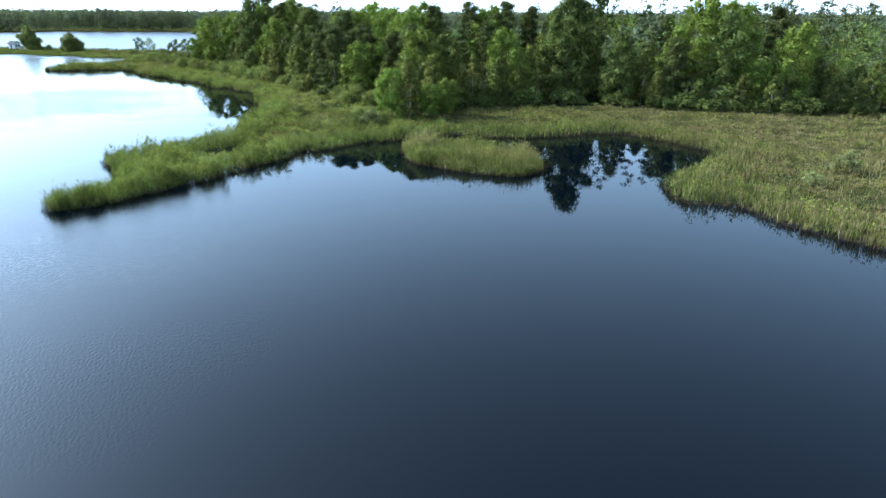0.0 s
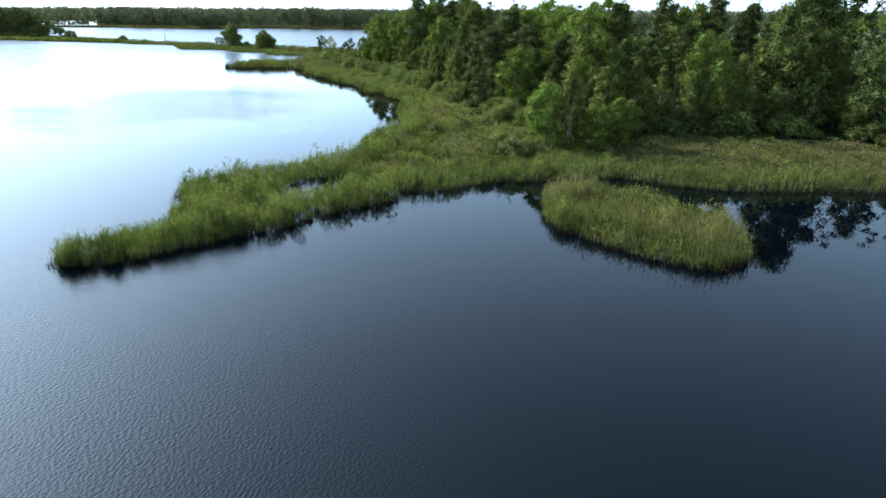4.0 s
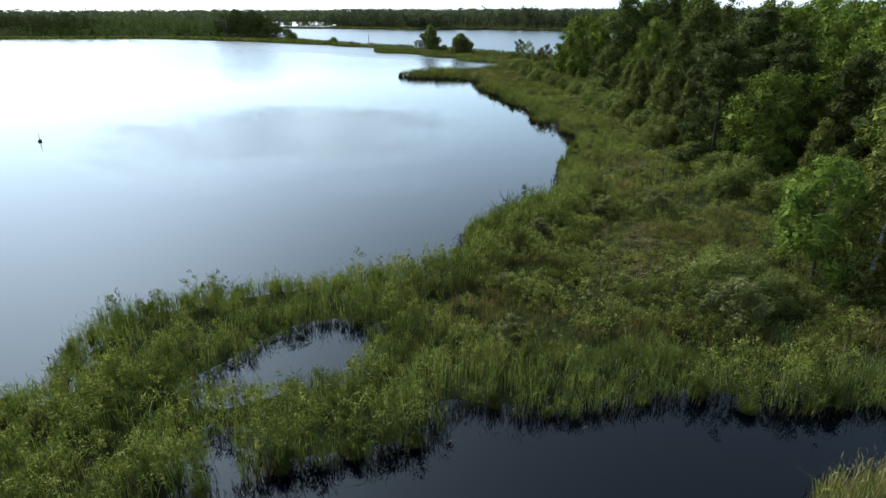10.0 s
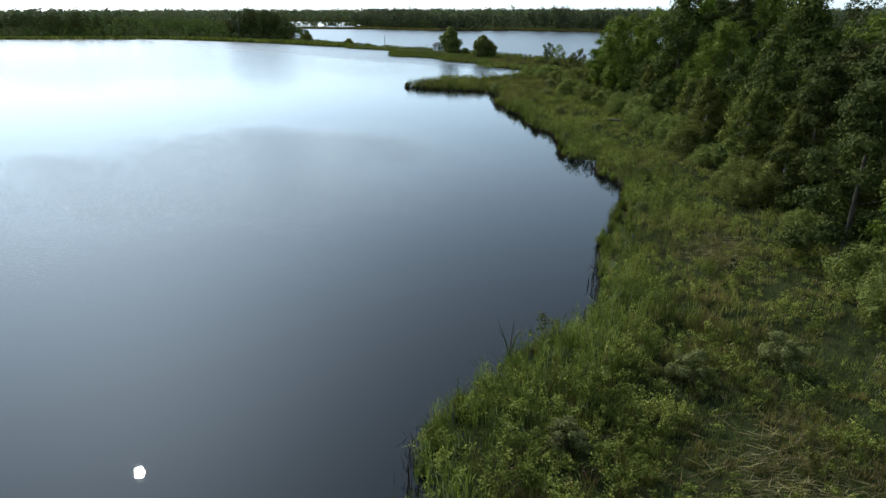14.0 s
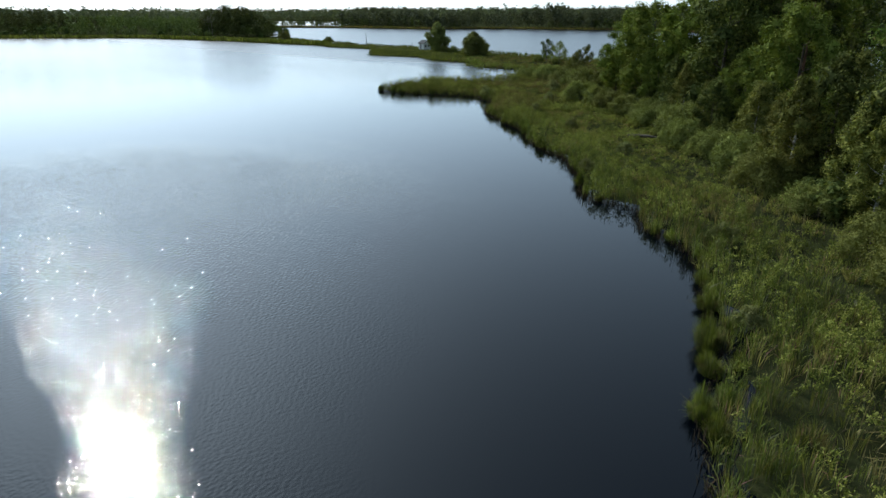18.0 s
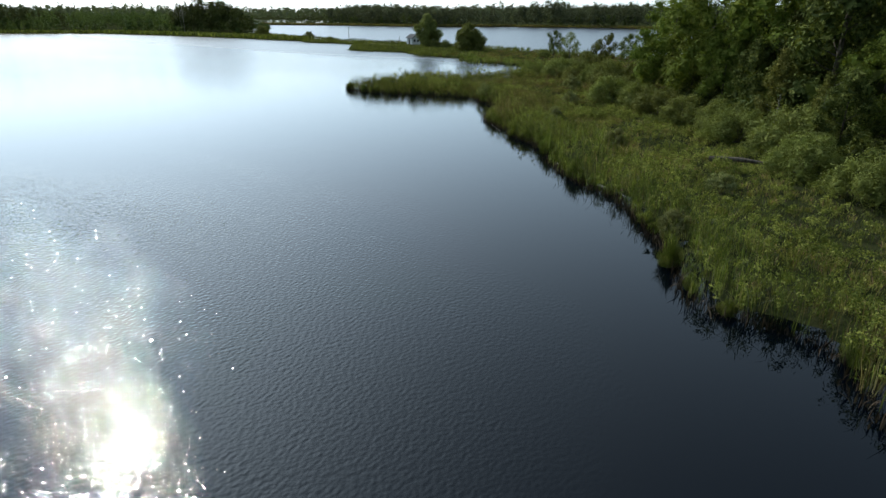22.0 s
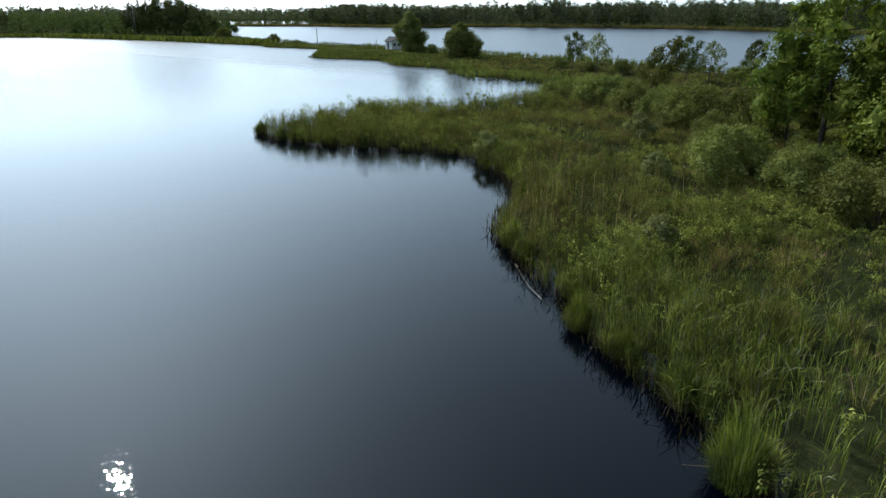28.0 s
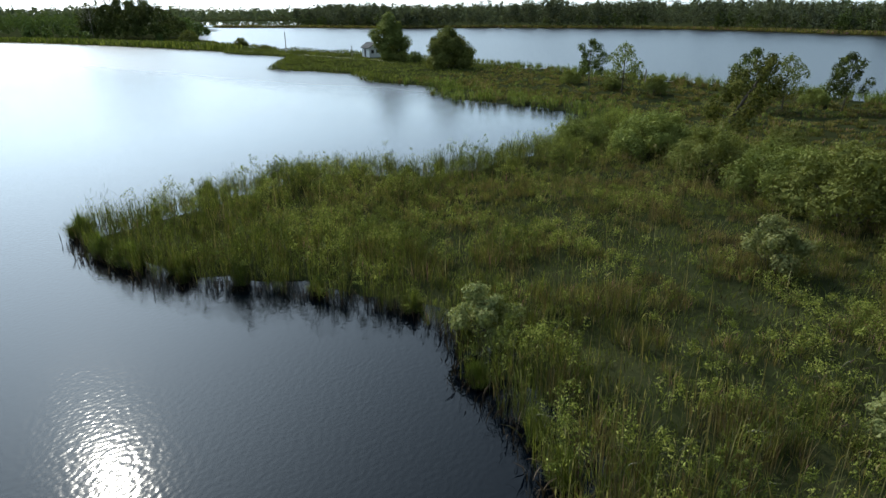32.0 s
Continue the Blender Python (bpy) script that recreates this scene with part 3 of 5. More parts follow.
# ---- trees ----
def crown_puffs(kind, h, rng):
    """The puffs of leaves of a tree of height h: rows of x, y, z, rx, rz."""
    rows = []
    if kind == "pine":
        for i in range(17):
            t = 0.56 + 0.44 * (i / 16) ** 0.9
            reach = 3.0 * (1.06 - t) ** 0.5 * 1.45 * rng.uniform(0.3, 1.0)
            a = i * 2.4 + rng.uniform(-0.4, 0.4)
            s = rng.uniform(0.85, 1.5)
            rows.append((reach * math.cos(a), reach * math.sin(a), h * t - 0.4, s, s * 0.55))
    elif kind == "broad_pine":
        for i in range(30):
            t = 0.1 + 0.9 * (i / 29)
            reach = 4.0 * (1.08 - t) ** 0.5 * rng.uniform(0.35, 1.0)
            a = i * 2.4 + rng.uniform(-0.4, 0.4)
            s = rng.uniform(1.0, 1.6)
            rows.append((reach * math.cos(a), reach * math.sin(a), h * t - 0.4, s, s * 0.5))
    else:
        low, wide, n, size = {"birch": (0.05, 2.6, 38, 1.15), "alder": (0.1, 3.5, 38, 1.4), "oak": (0.2, 4.5, 40, 1.6),
                              "young": (0.25, 1.0, 12, 0.5), "lone": (0.1, 4.3, 46, 1.35), "round": (0.1, 4.9, 46, 1.35), "airy": (0.34, 2.5, 26, 0.75)}[kind]
        for i in range(n):
            t = low + (1 - low) * (i + 0.5) / n
            u = (t - low) / (1 - low)
            profile = {"birch": math.sin(math.pi * min(1, u * 0.86 + 0.2)) ** 0.8, "oak": math.sqrt(max(0.05, 1 - (u * 1.25 - 0.4) ** 2)) if u < 0.98 else 0.3}.get(
                kind, math.sin(math.pi * min(1, u * 0.8 + 0.22)) ** 0.7)
            a = i * 2.4 + rng.uniform(-0.5, 0.5)
            reach = wide * profile * math.sqrt(rng.uniform(0.12, 0.9))
            s = size * rng.uniform(0.65, 1.25) * (1 - 0.3 * u)
            rows.append((reach * math.cos(a), reach * math.sin(a), h * t * 0.95, s, s * rng.uniform(0.75, 1.1)))
    return rows


def tree(name, kind, h, leaf, bark, label, seed, per=75, size=0.25, lean=(0, 0), trunk_r=None):
    """A tree: a tapered trunk, limbs out to its puffs, and a crown of leaf clumps."""
    rng = np.random.RandomState(seed)
    root = new(name)
    tagged(root, label, "tree")
    puffs = crown_puffs(kind, h, rng)
    puffs = [(x + lean[0] * (z / h) ** 2, y + lean[1] * (z / h) ** 2, z, r, q) for x, y, z, r, q in puffs]
    r0 = trunk_r or h * 0.013
    bend = rng.uniform(-0.25, 0.25, 2)
    axis = lambda t: Vector((lean[0] * t * t + bend[0] * math.sin(3 * t), lean[1] * t * t + bend[1] * math.sin(3 * t), h * 0.95 * t))
    ts = [0, 0.03, 0.15, 0.35, 0.55, 0.75, 1.0]
    v, f = tube([axis(t) - Vector((0, 0, 0.3 if t == 0 else 0)) for t in ts], [r0 * 1.5, r0 * 1.15, r0, r0 * 0.82, r0 * 0.6, r0 * 0.36, 0.02], 7)
    part("trunk", mesh_of("trunk", v, f, bark, True), None, root)
    limbs = []
    for x, y, z, r, q in puffs[:: 2 if len(puffs) > 14 else 1]:
        t0 = max(0.08, min(0.9, (z - 0.45 * math.hypot(x, y)) / h))
        a, b = axis(t0), Vector((x, y, z))
        mid = a.lerp(b, 0.55) + Vector((0, 0, -0.12 * (b - a).length + 0.1))
        lr = r0 * 0.35 * (1.1 - t0)
        limbs.append(tube([a, mid, b], [lr, lr * 0.65, 0.012], 4))
    v, f = join(limbs)
    part("branchwork", mesh_of("branchwork", v, f, bark, True), None, root)
    v, f = puff_cards(puffs, per, size, rng, inner={"airy": 3, "young": 3, "lone": 24, "round": 24}.get(kind, 28))
    part("crown", mesh_of("crown", v, f, leaf), None, root)
    return root


def bush(name, w, h, leaf, label, seed, per=70, size=0.13, n=13, category="bush", inner=10):
    """A many-stemmed bush: stems from the ground and a low uneven dome of leaves."""
    rng = np.random.RandomState(seed)
    root = new(name)
    tagged(root, label, category)
    puffs = []
    for i in range(2 * n):
        a, r = i * 2.4 + rng.uniform(-0.5, 0.5), w * math.sqrt((i + 0.3) / (2 * n)) * 0.85
        top = h * (1 - 0.6 * (r / w) ** 2) * rng.uniform(0.66, 1.08)
        s = w * rng.uniform(0.16, 0.3)
        puffs.append((r * math.cos(a), r * math.sin(a), max(0.2, top - s * 0.7), s, s * rng.uniform(0.7, 1.1)))
        if top > 1.5 and i % 2:
            puffs.append((r * 1.1 * math.cos(a + 0.3), r * 1.1 * math.sin(a + 0.3), top * 0.42, s * 1.1, s * 1.2))
    wood = [tube([(0.12 * x, 0.12 * y, -0.2), (0.5 * x, 0.5 * y, z * 0.55), (x, y, z)], [0.016 * w, 0.01 * w, 0.004], 4) for x, y, z, _, _ in puffs[::2]]
    v, f = join(wood)
    part("branchwork", mesh_of("branchwork", v, f, BARK_DARK, True), None, root)
    v, f = puff_cards(puffs, per, size, rng, inner=inner)
    part("crown", mesh_of("crown", v, f, leaf), None, root)
    return root


def spot(x, y, turn=0.0, scale=1.0, dz=0.0):
    x1, y1 = np.array([float(x)]), np.array([float(y)])
    z = float(ground_height(x1, y1, sample(LAND_MAP, x1, y1))[0])
    return Matrix.LocRotScale((x, y, z + dz), Euler((0, 0, turn)), (scale, scale, scale))


class Kind:
    """Several forms of one kind of plant, handed out in turn."""

    def __init__(self, *forms):
        self.forms, self.used = forms, [False] * len(forms)

    def put(self, k, m, group=""):
        k %= len(self.forms)
        if self.used[k]:
            ob = copy_thing(self.forms[k], m)
        else:
            ob = self.forms[k]
            ob.matrix_basis = m
            self.used[k] = True
        if group:
            ob["group"] = group
        return ob


BIRCHES = Kind(*(tree("birch_tree", "birch", h, LEAF_BIRCH, BARK_BIRCH, "slender birch with a white trunk and light green crown", s, 330, 0.11)
                 for h, s in ((12.0, 11), (13.0, 12), (11.0, 13))))
ALDERS = Kind(*(tree("alder_tree", "alder", h, LEAF_ALDER, BARK_DARK, "dense dark green alder at the wood's edge", s, 300, 0.12)
                for h, s in ((12.0, 21), (13.0, 22), (11.0, 23))))
OAKS = Kind(*(tree("oak_tree", "oak", h, LEAF_OAK, BARK_DARK, "broad bright green oak among the forest trees", s, 290, 0.125)
              for h, s in ((13.0, 31), (13.5, 32))))
PINES = Kind(*(tree("pine_tree", "pine", h, LEAF_PINE, BARK_PINE, "tall dark pine with a bare reddish trunk", s, 240, 0.15)
               for h, s in ((19.0, 41), (20.0, 42), (18.0, 43))))
BROAD_PINES = Kind(tree("pine_tree", "broad_pine", 14.0, LEAF_PINE, BARK_DARK, "old broad pine with dark layered boughs", 51, 420, 0.12))
WILLOWS = Kind(*(bush("willow_bush", w, h, LEAF_WILLOW, "grey-green willow bush before the trees", s, 900, 0.068)
                 for w, h, s in ((2.8, 3.4, 61), (2.3, 2.9, 62), (3.2, 4.0, 63))))
SHRUBS = Kind(*(bush("alder_shrub", w, h, LEAF_SHRUB, "light green leafy shrub in the reeds", s, 2600, 0.055, 10, inner=0)
                for w, h, s in ((1.0, 1.6, 71), (0.8, 1.3, 72))))
SAPLINGS = Kind(*(tree("alder_sapling", "young", h, LEAF_BIRCH, BARK_DARK, "thin young alder standing in the marsh meadow", s, 200, 0.09)
                  for h, s in ((4.0, 81), (3.4, 82))))

# the wood's edge, tree by tree, from the shore meadow inwards
rs = np.random.RandomState(5)
taken = []
WOOD_GROUP = "forest trees along the shore"


def free(x, y, gap):
    if any((x - a) ** 2 + (y - b) ** 2 < gap * gap for a, b in taken):
        return False
    taken.append((x, y))
    return True


# single trees that stand out
for x, y, s in ((-22, 129.5, 1.0), (-19.5, 134, 0.93), (-27, 142, 0.9)):
    taken.append((x, y))
    BROAD_PINES.put(0, spot(x, y, rs.rand() * 6, s), WOOD_GROUP)
for i, (x, y, s) in enumerate(((-8.5, 103, 0.7), (-5.5, 101.5, 0.72), (-2.5, 103, 0.78), (-6, 106.5, 0.82), (0.5, 106, 0.85), (-2, 109, 0.9))):
    taken.append((x, y))
    BIRCHES.put(i, spot(x, y, rs.rand() * 6, s), WOOD_GROUP) if i % 2 else OAKS.put(i, spot(x, y, rs.rand() * 6, s * 0.9), WOOD_GROUP)
for i, (x, y, s) in enumerate(((-78.5, 208.5, 0.98), (-76, 207, 1.08), (-72, 203, 1.12), (-69, 199, 1.05), (-73, 211, 1.12))):
    taken.append((x, y))
    OAKS.put(i, spot(x, y, rs.rand() * 6, s), WOOD_GROUP)
for i, (x, y, s) in enumerate(((-34, 149.5, 0.93), (-28.5, 141, 0.9), (-41, 158, 0.95), (-36, 153, 0.85))):
    taken.append((x, y))
    BIRCHES.put(i, spot(x, y, rs.rand() * 6, s), WOOD_GROUP)

count = 0
for _ in range(9000):
    x, y = rs.uniform(-80, 125), rs.uniform(100, 262)
    w = float(sample(WOOD_MAP, np.array([x]), np.array([y]))[0])
    if not 0.3 < w < 22 or count > 285:
        continue
    # keep to the side that faces the lake
    if x > -50 and y > 205 or y > 170 - 0.45 * (x + 40) + 70 * (x < -45):
        continue
    if not free(x, y, 3.6 if w < 8 else 4.4):
        continue
    count += 1
    k, turn, roll = int(rs.randint(0, 6)), rs.rand() * 6.28, rs.rand()
    s = rs.uniform(0.85, 1.15)
    if w < 4:
        kind = BIRCHES if roll < 0.45 else ALDERS if roll < 0.85 else OAKS
        s *= 0.72
    elif w < 10:
        kind = ALDERS if roll < 0.3 else BIRCHES if roll < 0.6 else OAKS if roll < 0.84 else BROAD_PINES
        s *= 1.05 if x < -15 else 0.96
    else:
        kind = PINES if roll < 0.34 else OAKS if roll < 0.66 else BIRCHES if roll < 0.86 else ALDERS
        s *= (1.04 if kind is PINES else 1.3) * (1.0 if x < -15 else 0.92)
    kind.put(k, spot(x, y, turn, s), WOOD_GROUP)


def wood_mass(name, trees, per, size, leaf, label, seed, puffs=7, pine=0.0):
    """Trees nobody could count, as one mass of crowns built of puffs: rows of x, y, base, height, radius; pine is the share of tall thin-topped trees."""
    rng = np.random.RandomState(seed)
    t = np.repeat(np.array(trees), puffs, axis=0)
    m = len(t)
    k = np.tile(np.arange(puffs), len(trees))
    thin = np.repeat(rng.rand(len(trees)) < pine, puffs)
    u = (k + rng.uniform(0.1, 0.9, m)) / puffs
    up = np.where(thin, 0.45 + 0.5 * u, 0.16 + 0.68 * u)
    reach = t[:, 4] * np.where(thin, 0.75 * (1.15 - u), 0.85 * np.sqrt(np.clip(1.05 - (u * 1.1 - 0.15) ** 2, 0.05, 1))) * np.sqrt(rng.rand(m))
    a = rng.uniform(0, 6.28, m)
    rad = t[:, 4] * rng.uniform(0.28, 0.55, m) * np.where(thin, 0.75, 1.0)
    p = np.stack([t[:, 0] + np.cos(a) * reach, t[:, 1] + np.sin(a) * reach, t[:, 2] + t[:, 3] * up], -1)
    tall = rad * np.where(thin, 0.6, rng.uniform(0.8, 1.3, m))
    i = np.repeat(np.arange(m), per)
    d = rng.normal(0, 1, (len(i), 3))
    d /= np.linalg.norm(d, axis=1, keepdims=True)
    r = rng.uniform(0.25, 1.15, (len(i), 1))
    c = p[i] + d * r * np.stack([rad[i], rad[i], tall[i]], -1)
    v, f = leaf_cards(c, d + [0, 0, 0.4], size, rng)
    return stuff(name, v, f, leaf, label, "woods")


def scatter_wood(loop, n, lo, hi, rad, seed, test=None):
    rng = np.random.RandomState(seed)
    p = np.array(loop, float)
    a, b = p.min(0), p.max(0)
    x, y = rng.uniform(a[0], b[0], n), rng.uniform(a[1], b[1], n)
    keep = inside_distance(x, y, p) > 0
    if test is not None:
        keep &= test(x, y)
    x, y = x[keep], y[keep]
    h = rng.uniform(lo, hi, len(x)) * (0.68 + 0.62 * vnoise(x, y, 45, seed))
    return np.stack([x, y, np.full(len(x), 0.3), h, h * rng.uniform(0.8, 1.2, len(x)) * rad], -1)


inner = scatter_wood(FOREST, 5200, 13, 18.5, 0.2, 3, lambda x, y: inside_distance(x, y, FOREST_LOOP) > 15)
deep = inside_distance(inner[:, 0], inner[:, 1], FOREST_LOOP)
seen = (inner[:, 0] > -82) & (inner[:, 0] < 150)
near_inner, far_inner = inner[(deep < 60) & seen], inner[deep >= 60]
wood_mass("forest_interior", near_inner[:230] * [1, 1, 1, 1.08, 1], 40, 0.27, LEAF_PINE, "dark pine forest behind the shore trees", 1, 11, 0.9)
wood_mass("forest_interior", near_inner[230:520] * [1, 1, 1, 0.86, 1.15], 40, 0.27, LEAF_ALDER, "green alders among the dark pines of the forest", 21, 11)
wood_mass("forest_interior", near_inner[520:760] * [1, 1, 1, 0.9, 1.2], 40, 0.27, LEAF_OAK, "bright green oaks within the forest", 22, 11)
wood_mass("forest_interior", near_inner[760:960] * [1, 1, 1, 0.92, 0.95], 40, 0.26, LEAF_BIRCH, "light green birches within the forest", 23, 11)
wood_mass("forest_beyond", far_inner[:900], 15, 0.75, LEAF_FAR_HAZY, "forest canopy reaching away to the horizon", 2, 7, 0.4)

WEST_WOOD = [(-318, 330), (-322, 304), (-345, 291), (-390, 282), (-442, 243), (-472, 218), (-560, 135), (-640, 60), (-900, 200), (-900, 420), (-560, 400), (-420, 395)]
west = scatter_wood(WEST_WOOD, 7000, 6, 11, 0.33, 4, lambda x, y: inside_distance(x, y, np.array(WEST_WOOD, float)) < 50)
rim = inside_distance(west[:, 0], west[:, 1], np.array(WEST_WOOD, float))
west[:, 3] *= np.clip(0.45 + rim / 30, 0.45, 1.05)
west[:, 4] *= np.clip(0.6 + rim / 60, 0.6, 1.0)
wood_mass("west_wood", west[:950], 17, 0.5, LEAF_WEST, "mixed green wood on the far bank of the lake", 3, 10)
WEST_PINES = [(-322, 318), (-326, 303), (-345, 296), (-366, 298), (-372, 320), (-345, 335)]
wp = scatter_wood(WEST_PINES, 200, 10.5, 14.0, 0.24, 14)
wp[:, 3] *= np.clip(0.55 + inside_distance(wp[:, 0], wp[:, 1], np.array(WEST_PINES, float)) / 16, 0.5, 1.1)
wood_mass("west_pines", wp, 30, 0.34, LEAF_PINE, "dark group of pines on the far bank", 13, 11, 0.8)
wp = scatter_wood([(-520, 215), (-470, 235), (-440, 262), (-470, 300), (-560, 280)], 380, 10, 14, 0.24, 15)
wood_mass("west_pines", wp, 24, 0.36, LEAF_PINE, "dark pine wood on the far bank", 16, 9, 0.7)
wood_mass("islet_trees", [(-575, 590, 0, 9, 7), (-560, 597, 0, 7, 6), (-640, 618, 0, 10, 8), (-628, 622, 0, 9, 8), (-520, 560, 0, 10, 8)], 30, 0.6, LEAF_PINE, "round dark trees on a low islet", 17)
FAR_WOOD = [(-520, 500), (-424, 490), (-355, 494), (-311, 536), (-232, 549), (-167, 536), (-101, 491), (-20, 437), (60, 390), (420, 420), (420, 640), (-100, 700), (-600, 640)]
farw = scatter_wood(FAR_WOOD, 9000, 12, 17, 0.3, 5, lambda x, y: (land_depth(x, y) > 5) & (land_depth(x, y) < 60))
wood_mass("far_shore_wood", farw[:1700], 17, 0.62, LEAF_FAR_HAZY, "wooded far shore beyond the second lake", 4, 11, 0.3)
fringe = scatter_wood(FAR_WOOD, 9000, 6, 10, 0.24, 25, lambda x, y: (land_depth(x, y) > 4) & (land_depth(x, y) < 14) & (vnoise(x, y, 30, 3) > 0.45))
wood_mass("far_shore_birches", fringe[:300], 14, 0.5, LEAF_WEST, "lighter young birches along the far shore", 26, 9)
rr = np.random.RandomState(9)
ang, dist = rr.uniform(-0.95, 1.6, 4500), 800 + 1500 * rr.rand(4500) ** 1.5
hz = np.stack([-np.sin(ang) * dist, np.cos(ang) * dist], -1)
keep = land_depth(hz[:, 0], hz[:, 1]) > 8
hz = hz[keep]
hh = rr.uniform(14, 19, len(hz))
wood_mass("horizon_wood", np.stack([hz[:, 0], hz[:, 1], 0 * hh, hh, hh * 0.55], -1), 9, 2.0, LEAF_FAR_HAZY, "low wooded horizon all round the lake", 5, 4)



def bare_tree(seed, h):
    """A dead tree: a pale trunk and bare limbs."""
    rng = np.random.RandomState(seed)
    root = tagged(new("dead_tree"), "bare pale dead tree above the far wood", "tree")
    v, f = tube([(0, 0, -0.3), (0.1, 0, h * 0.4), (-0.1, 0.1, h * 0.8), (0, 0, h)], [0.09, 0.07, 0.04, 0.015], 6)
    part("trunk", mesh_of("trunk", v, f, DRIFTWOOD, True), None, root)
    limbs = []
    for i in range(14):
        a, z = i * 2.4, h * rng.uniform(0.4, 0.92)
        l = (h - z) * 0.45 + 0.5
        limbs.append(tube([(0, 0, z), (l * 0.6 * math.cos(a), l * 0.6 * math.sin(a), z + l * 0.5), (l * math.cos(a), l * math.sin(a), z + l * 1.1)], [0.03, 0.02, 0.008], 4))
    v, f = join(limbs)
    part("branchwork", mesh_of("branchwork", v, f, DRIFTWOOD, True), None, root)
    return root


DEAD = Kind(bare_tree(1, 14.5), bare_tree(2, 13.0))
for i, (x, y) in enumerate(((-345, 296), (-351, 298), (-356, 299))):
    DEAD.put(i, spot(x, y, i * 1.7), "dead trees on the far bank")

# willow bushes along the foot of the wood and on the neck
WILLOW_SPOTS = [(-105, 222), (-100, 221), (-95, 219), (-90, 215), (-86, 211), (-83, 205), (-80, 199), (-79, 195), (-75, 194), (-71, 190),
                (-67, 186), (-63, 183), (-60, 180), (-56, 175), (-53, 171), (-49, 166), (-46, 162), (-42, 157), (-38, 152), (-33, 145),
                (-30, 140), (-25, 134), (-20, 124.5), (-17, 122), (-13, 118), (-99.5, 224), (-91, 221), (-87, 217), (-82, 212), (-12, 96), (-10, 98)]
for i, (x, y) in enumerate(WILLOW_SPOTS):
    WILLOWS.put(i, spot(x + rs.uniform(-0.7, 0.7), y + rs.uniform(-0.7, 0.7), rs.rand() * 6, rs.uniform(0.85, 1.25)), "willow bushes along the wood")
for i, (x, y, s) in enumerate(((-18, 90, 1.0), (-14, 92, 1.0), (-19, 91.5, 0.8), (-15, 94.5, 1.0), (-16, 88, 0.8), (-32.0, 106.5, 0.85), (-63, 171, 0.6))):
    SAPLINGS.put(i, spot(x, y, rs.rand() * 6, s), "young alders in the meadow")

# undergrowth at the foot of the wood
UNDER = Kind(*(bush("hazel_bush", w, h, LEAF_ALDER, "dark green undergrowth bush at the foot of the wood", s, 230, 0.12, 10)
               for w, h, s in ((2.0, 2.6, 66), (1.7, 2.0, 67))))
edge = np.array(FOREST_EDGE[1:-2], float)
for i in range(len(edge) - 1):
    a, b = edge[i], edge[i + 1]
    k = max(1, int(np.linalg.norm(b - a) / 2.6))
    for t in (np.arange(k) + rs.rand(k) * 0.7) / k:
        p = a + (b - a) * t + rs.uniform(-1.0, 1.6, 2)
        UNDER.put(int(rs.randint(2)), spot(p[0], p[1], rs.rand() * 6, rs.uniform(0.75, 1.35)), "undergrowth along the wood")

# the trees on the causeway
LONE = Kind(tree("willow_tree", "lone", 9.6, LEAF_WILLOW, BARK_DARK, "tall rounded grey-green willow beside the hut", 91, 460, 0.19))
LONE.put(0, spot(-181, 284))
ROUND = Kind(tree("willow_tree", "round", 7.0, LEAF_WILLOW, BARK_DARK, "low rounded willow tree on the causeway", 92, 460, 0.18))
ROUND.put(0, spot(-157, 273.5))
AIRY = Kind(tree("alder_tree", "airy", 6.4, LEAF_ALDER, BARK_DARK, "small open-crowned alder on the causeway", 93, 300, 0.15),
            tree("alder_tree", "airy", 6.2, LEAF_WILLOW, BARK_DARK, "small sparse grey tree on the causeway", 94, 200, 0.13))
for i, (x, y, s) in enumerate(((-123, 261.5, 1.0), (-115.5, 255, 1.05), (-91, 254, 0.95), (-99, 249, 1.0), (-96, 250, 0.9))):
    AIRY.put(0 if i in (0, 2, 3) else 1, spot(x, y, i, s), "small trees along the causeway")
LEANING = tree("leaning_alder", "airy", 7.2, LEAF_BIRCH, BARK_DARK, "alder with a bent leaning trunk above the bushes", 95, 500, 0.13, (2.6, 1.6), 0.2)
LEANING.matrix_basis = spot(-96, 226)
for i, (x, y, s) in enumerate(((-175, 281, 0.8), (-171, 280.5, 0.7), (-126, 262, 0.6), (-118, 258, 0.7), (-112, 257, 0.7), (-260, 302, 0.9), (-242, 297, 0.6), (-305, 312, 1.3), (-94, 257, 0.6))):
    WILLOWS.put(i, spot(x, y, i, s), "bushes along the causeway")


# ---- reeds, sedge and herbs ----
def blob(x, y, cx, cy, r):
    return np.exp(-((x - cx) ** 2 + (y - cy) ** 2) / (r * r))


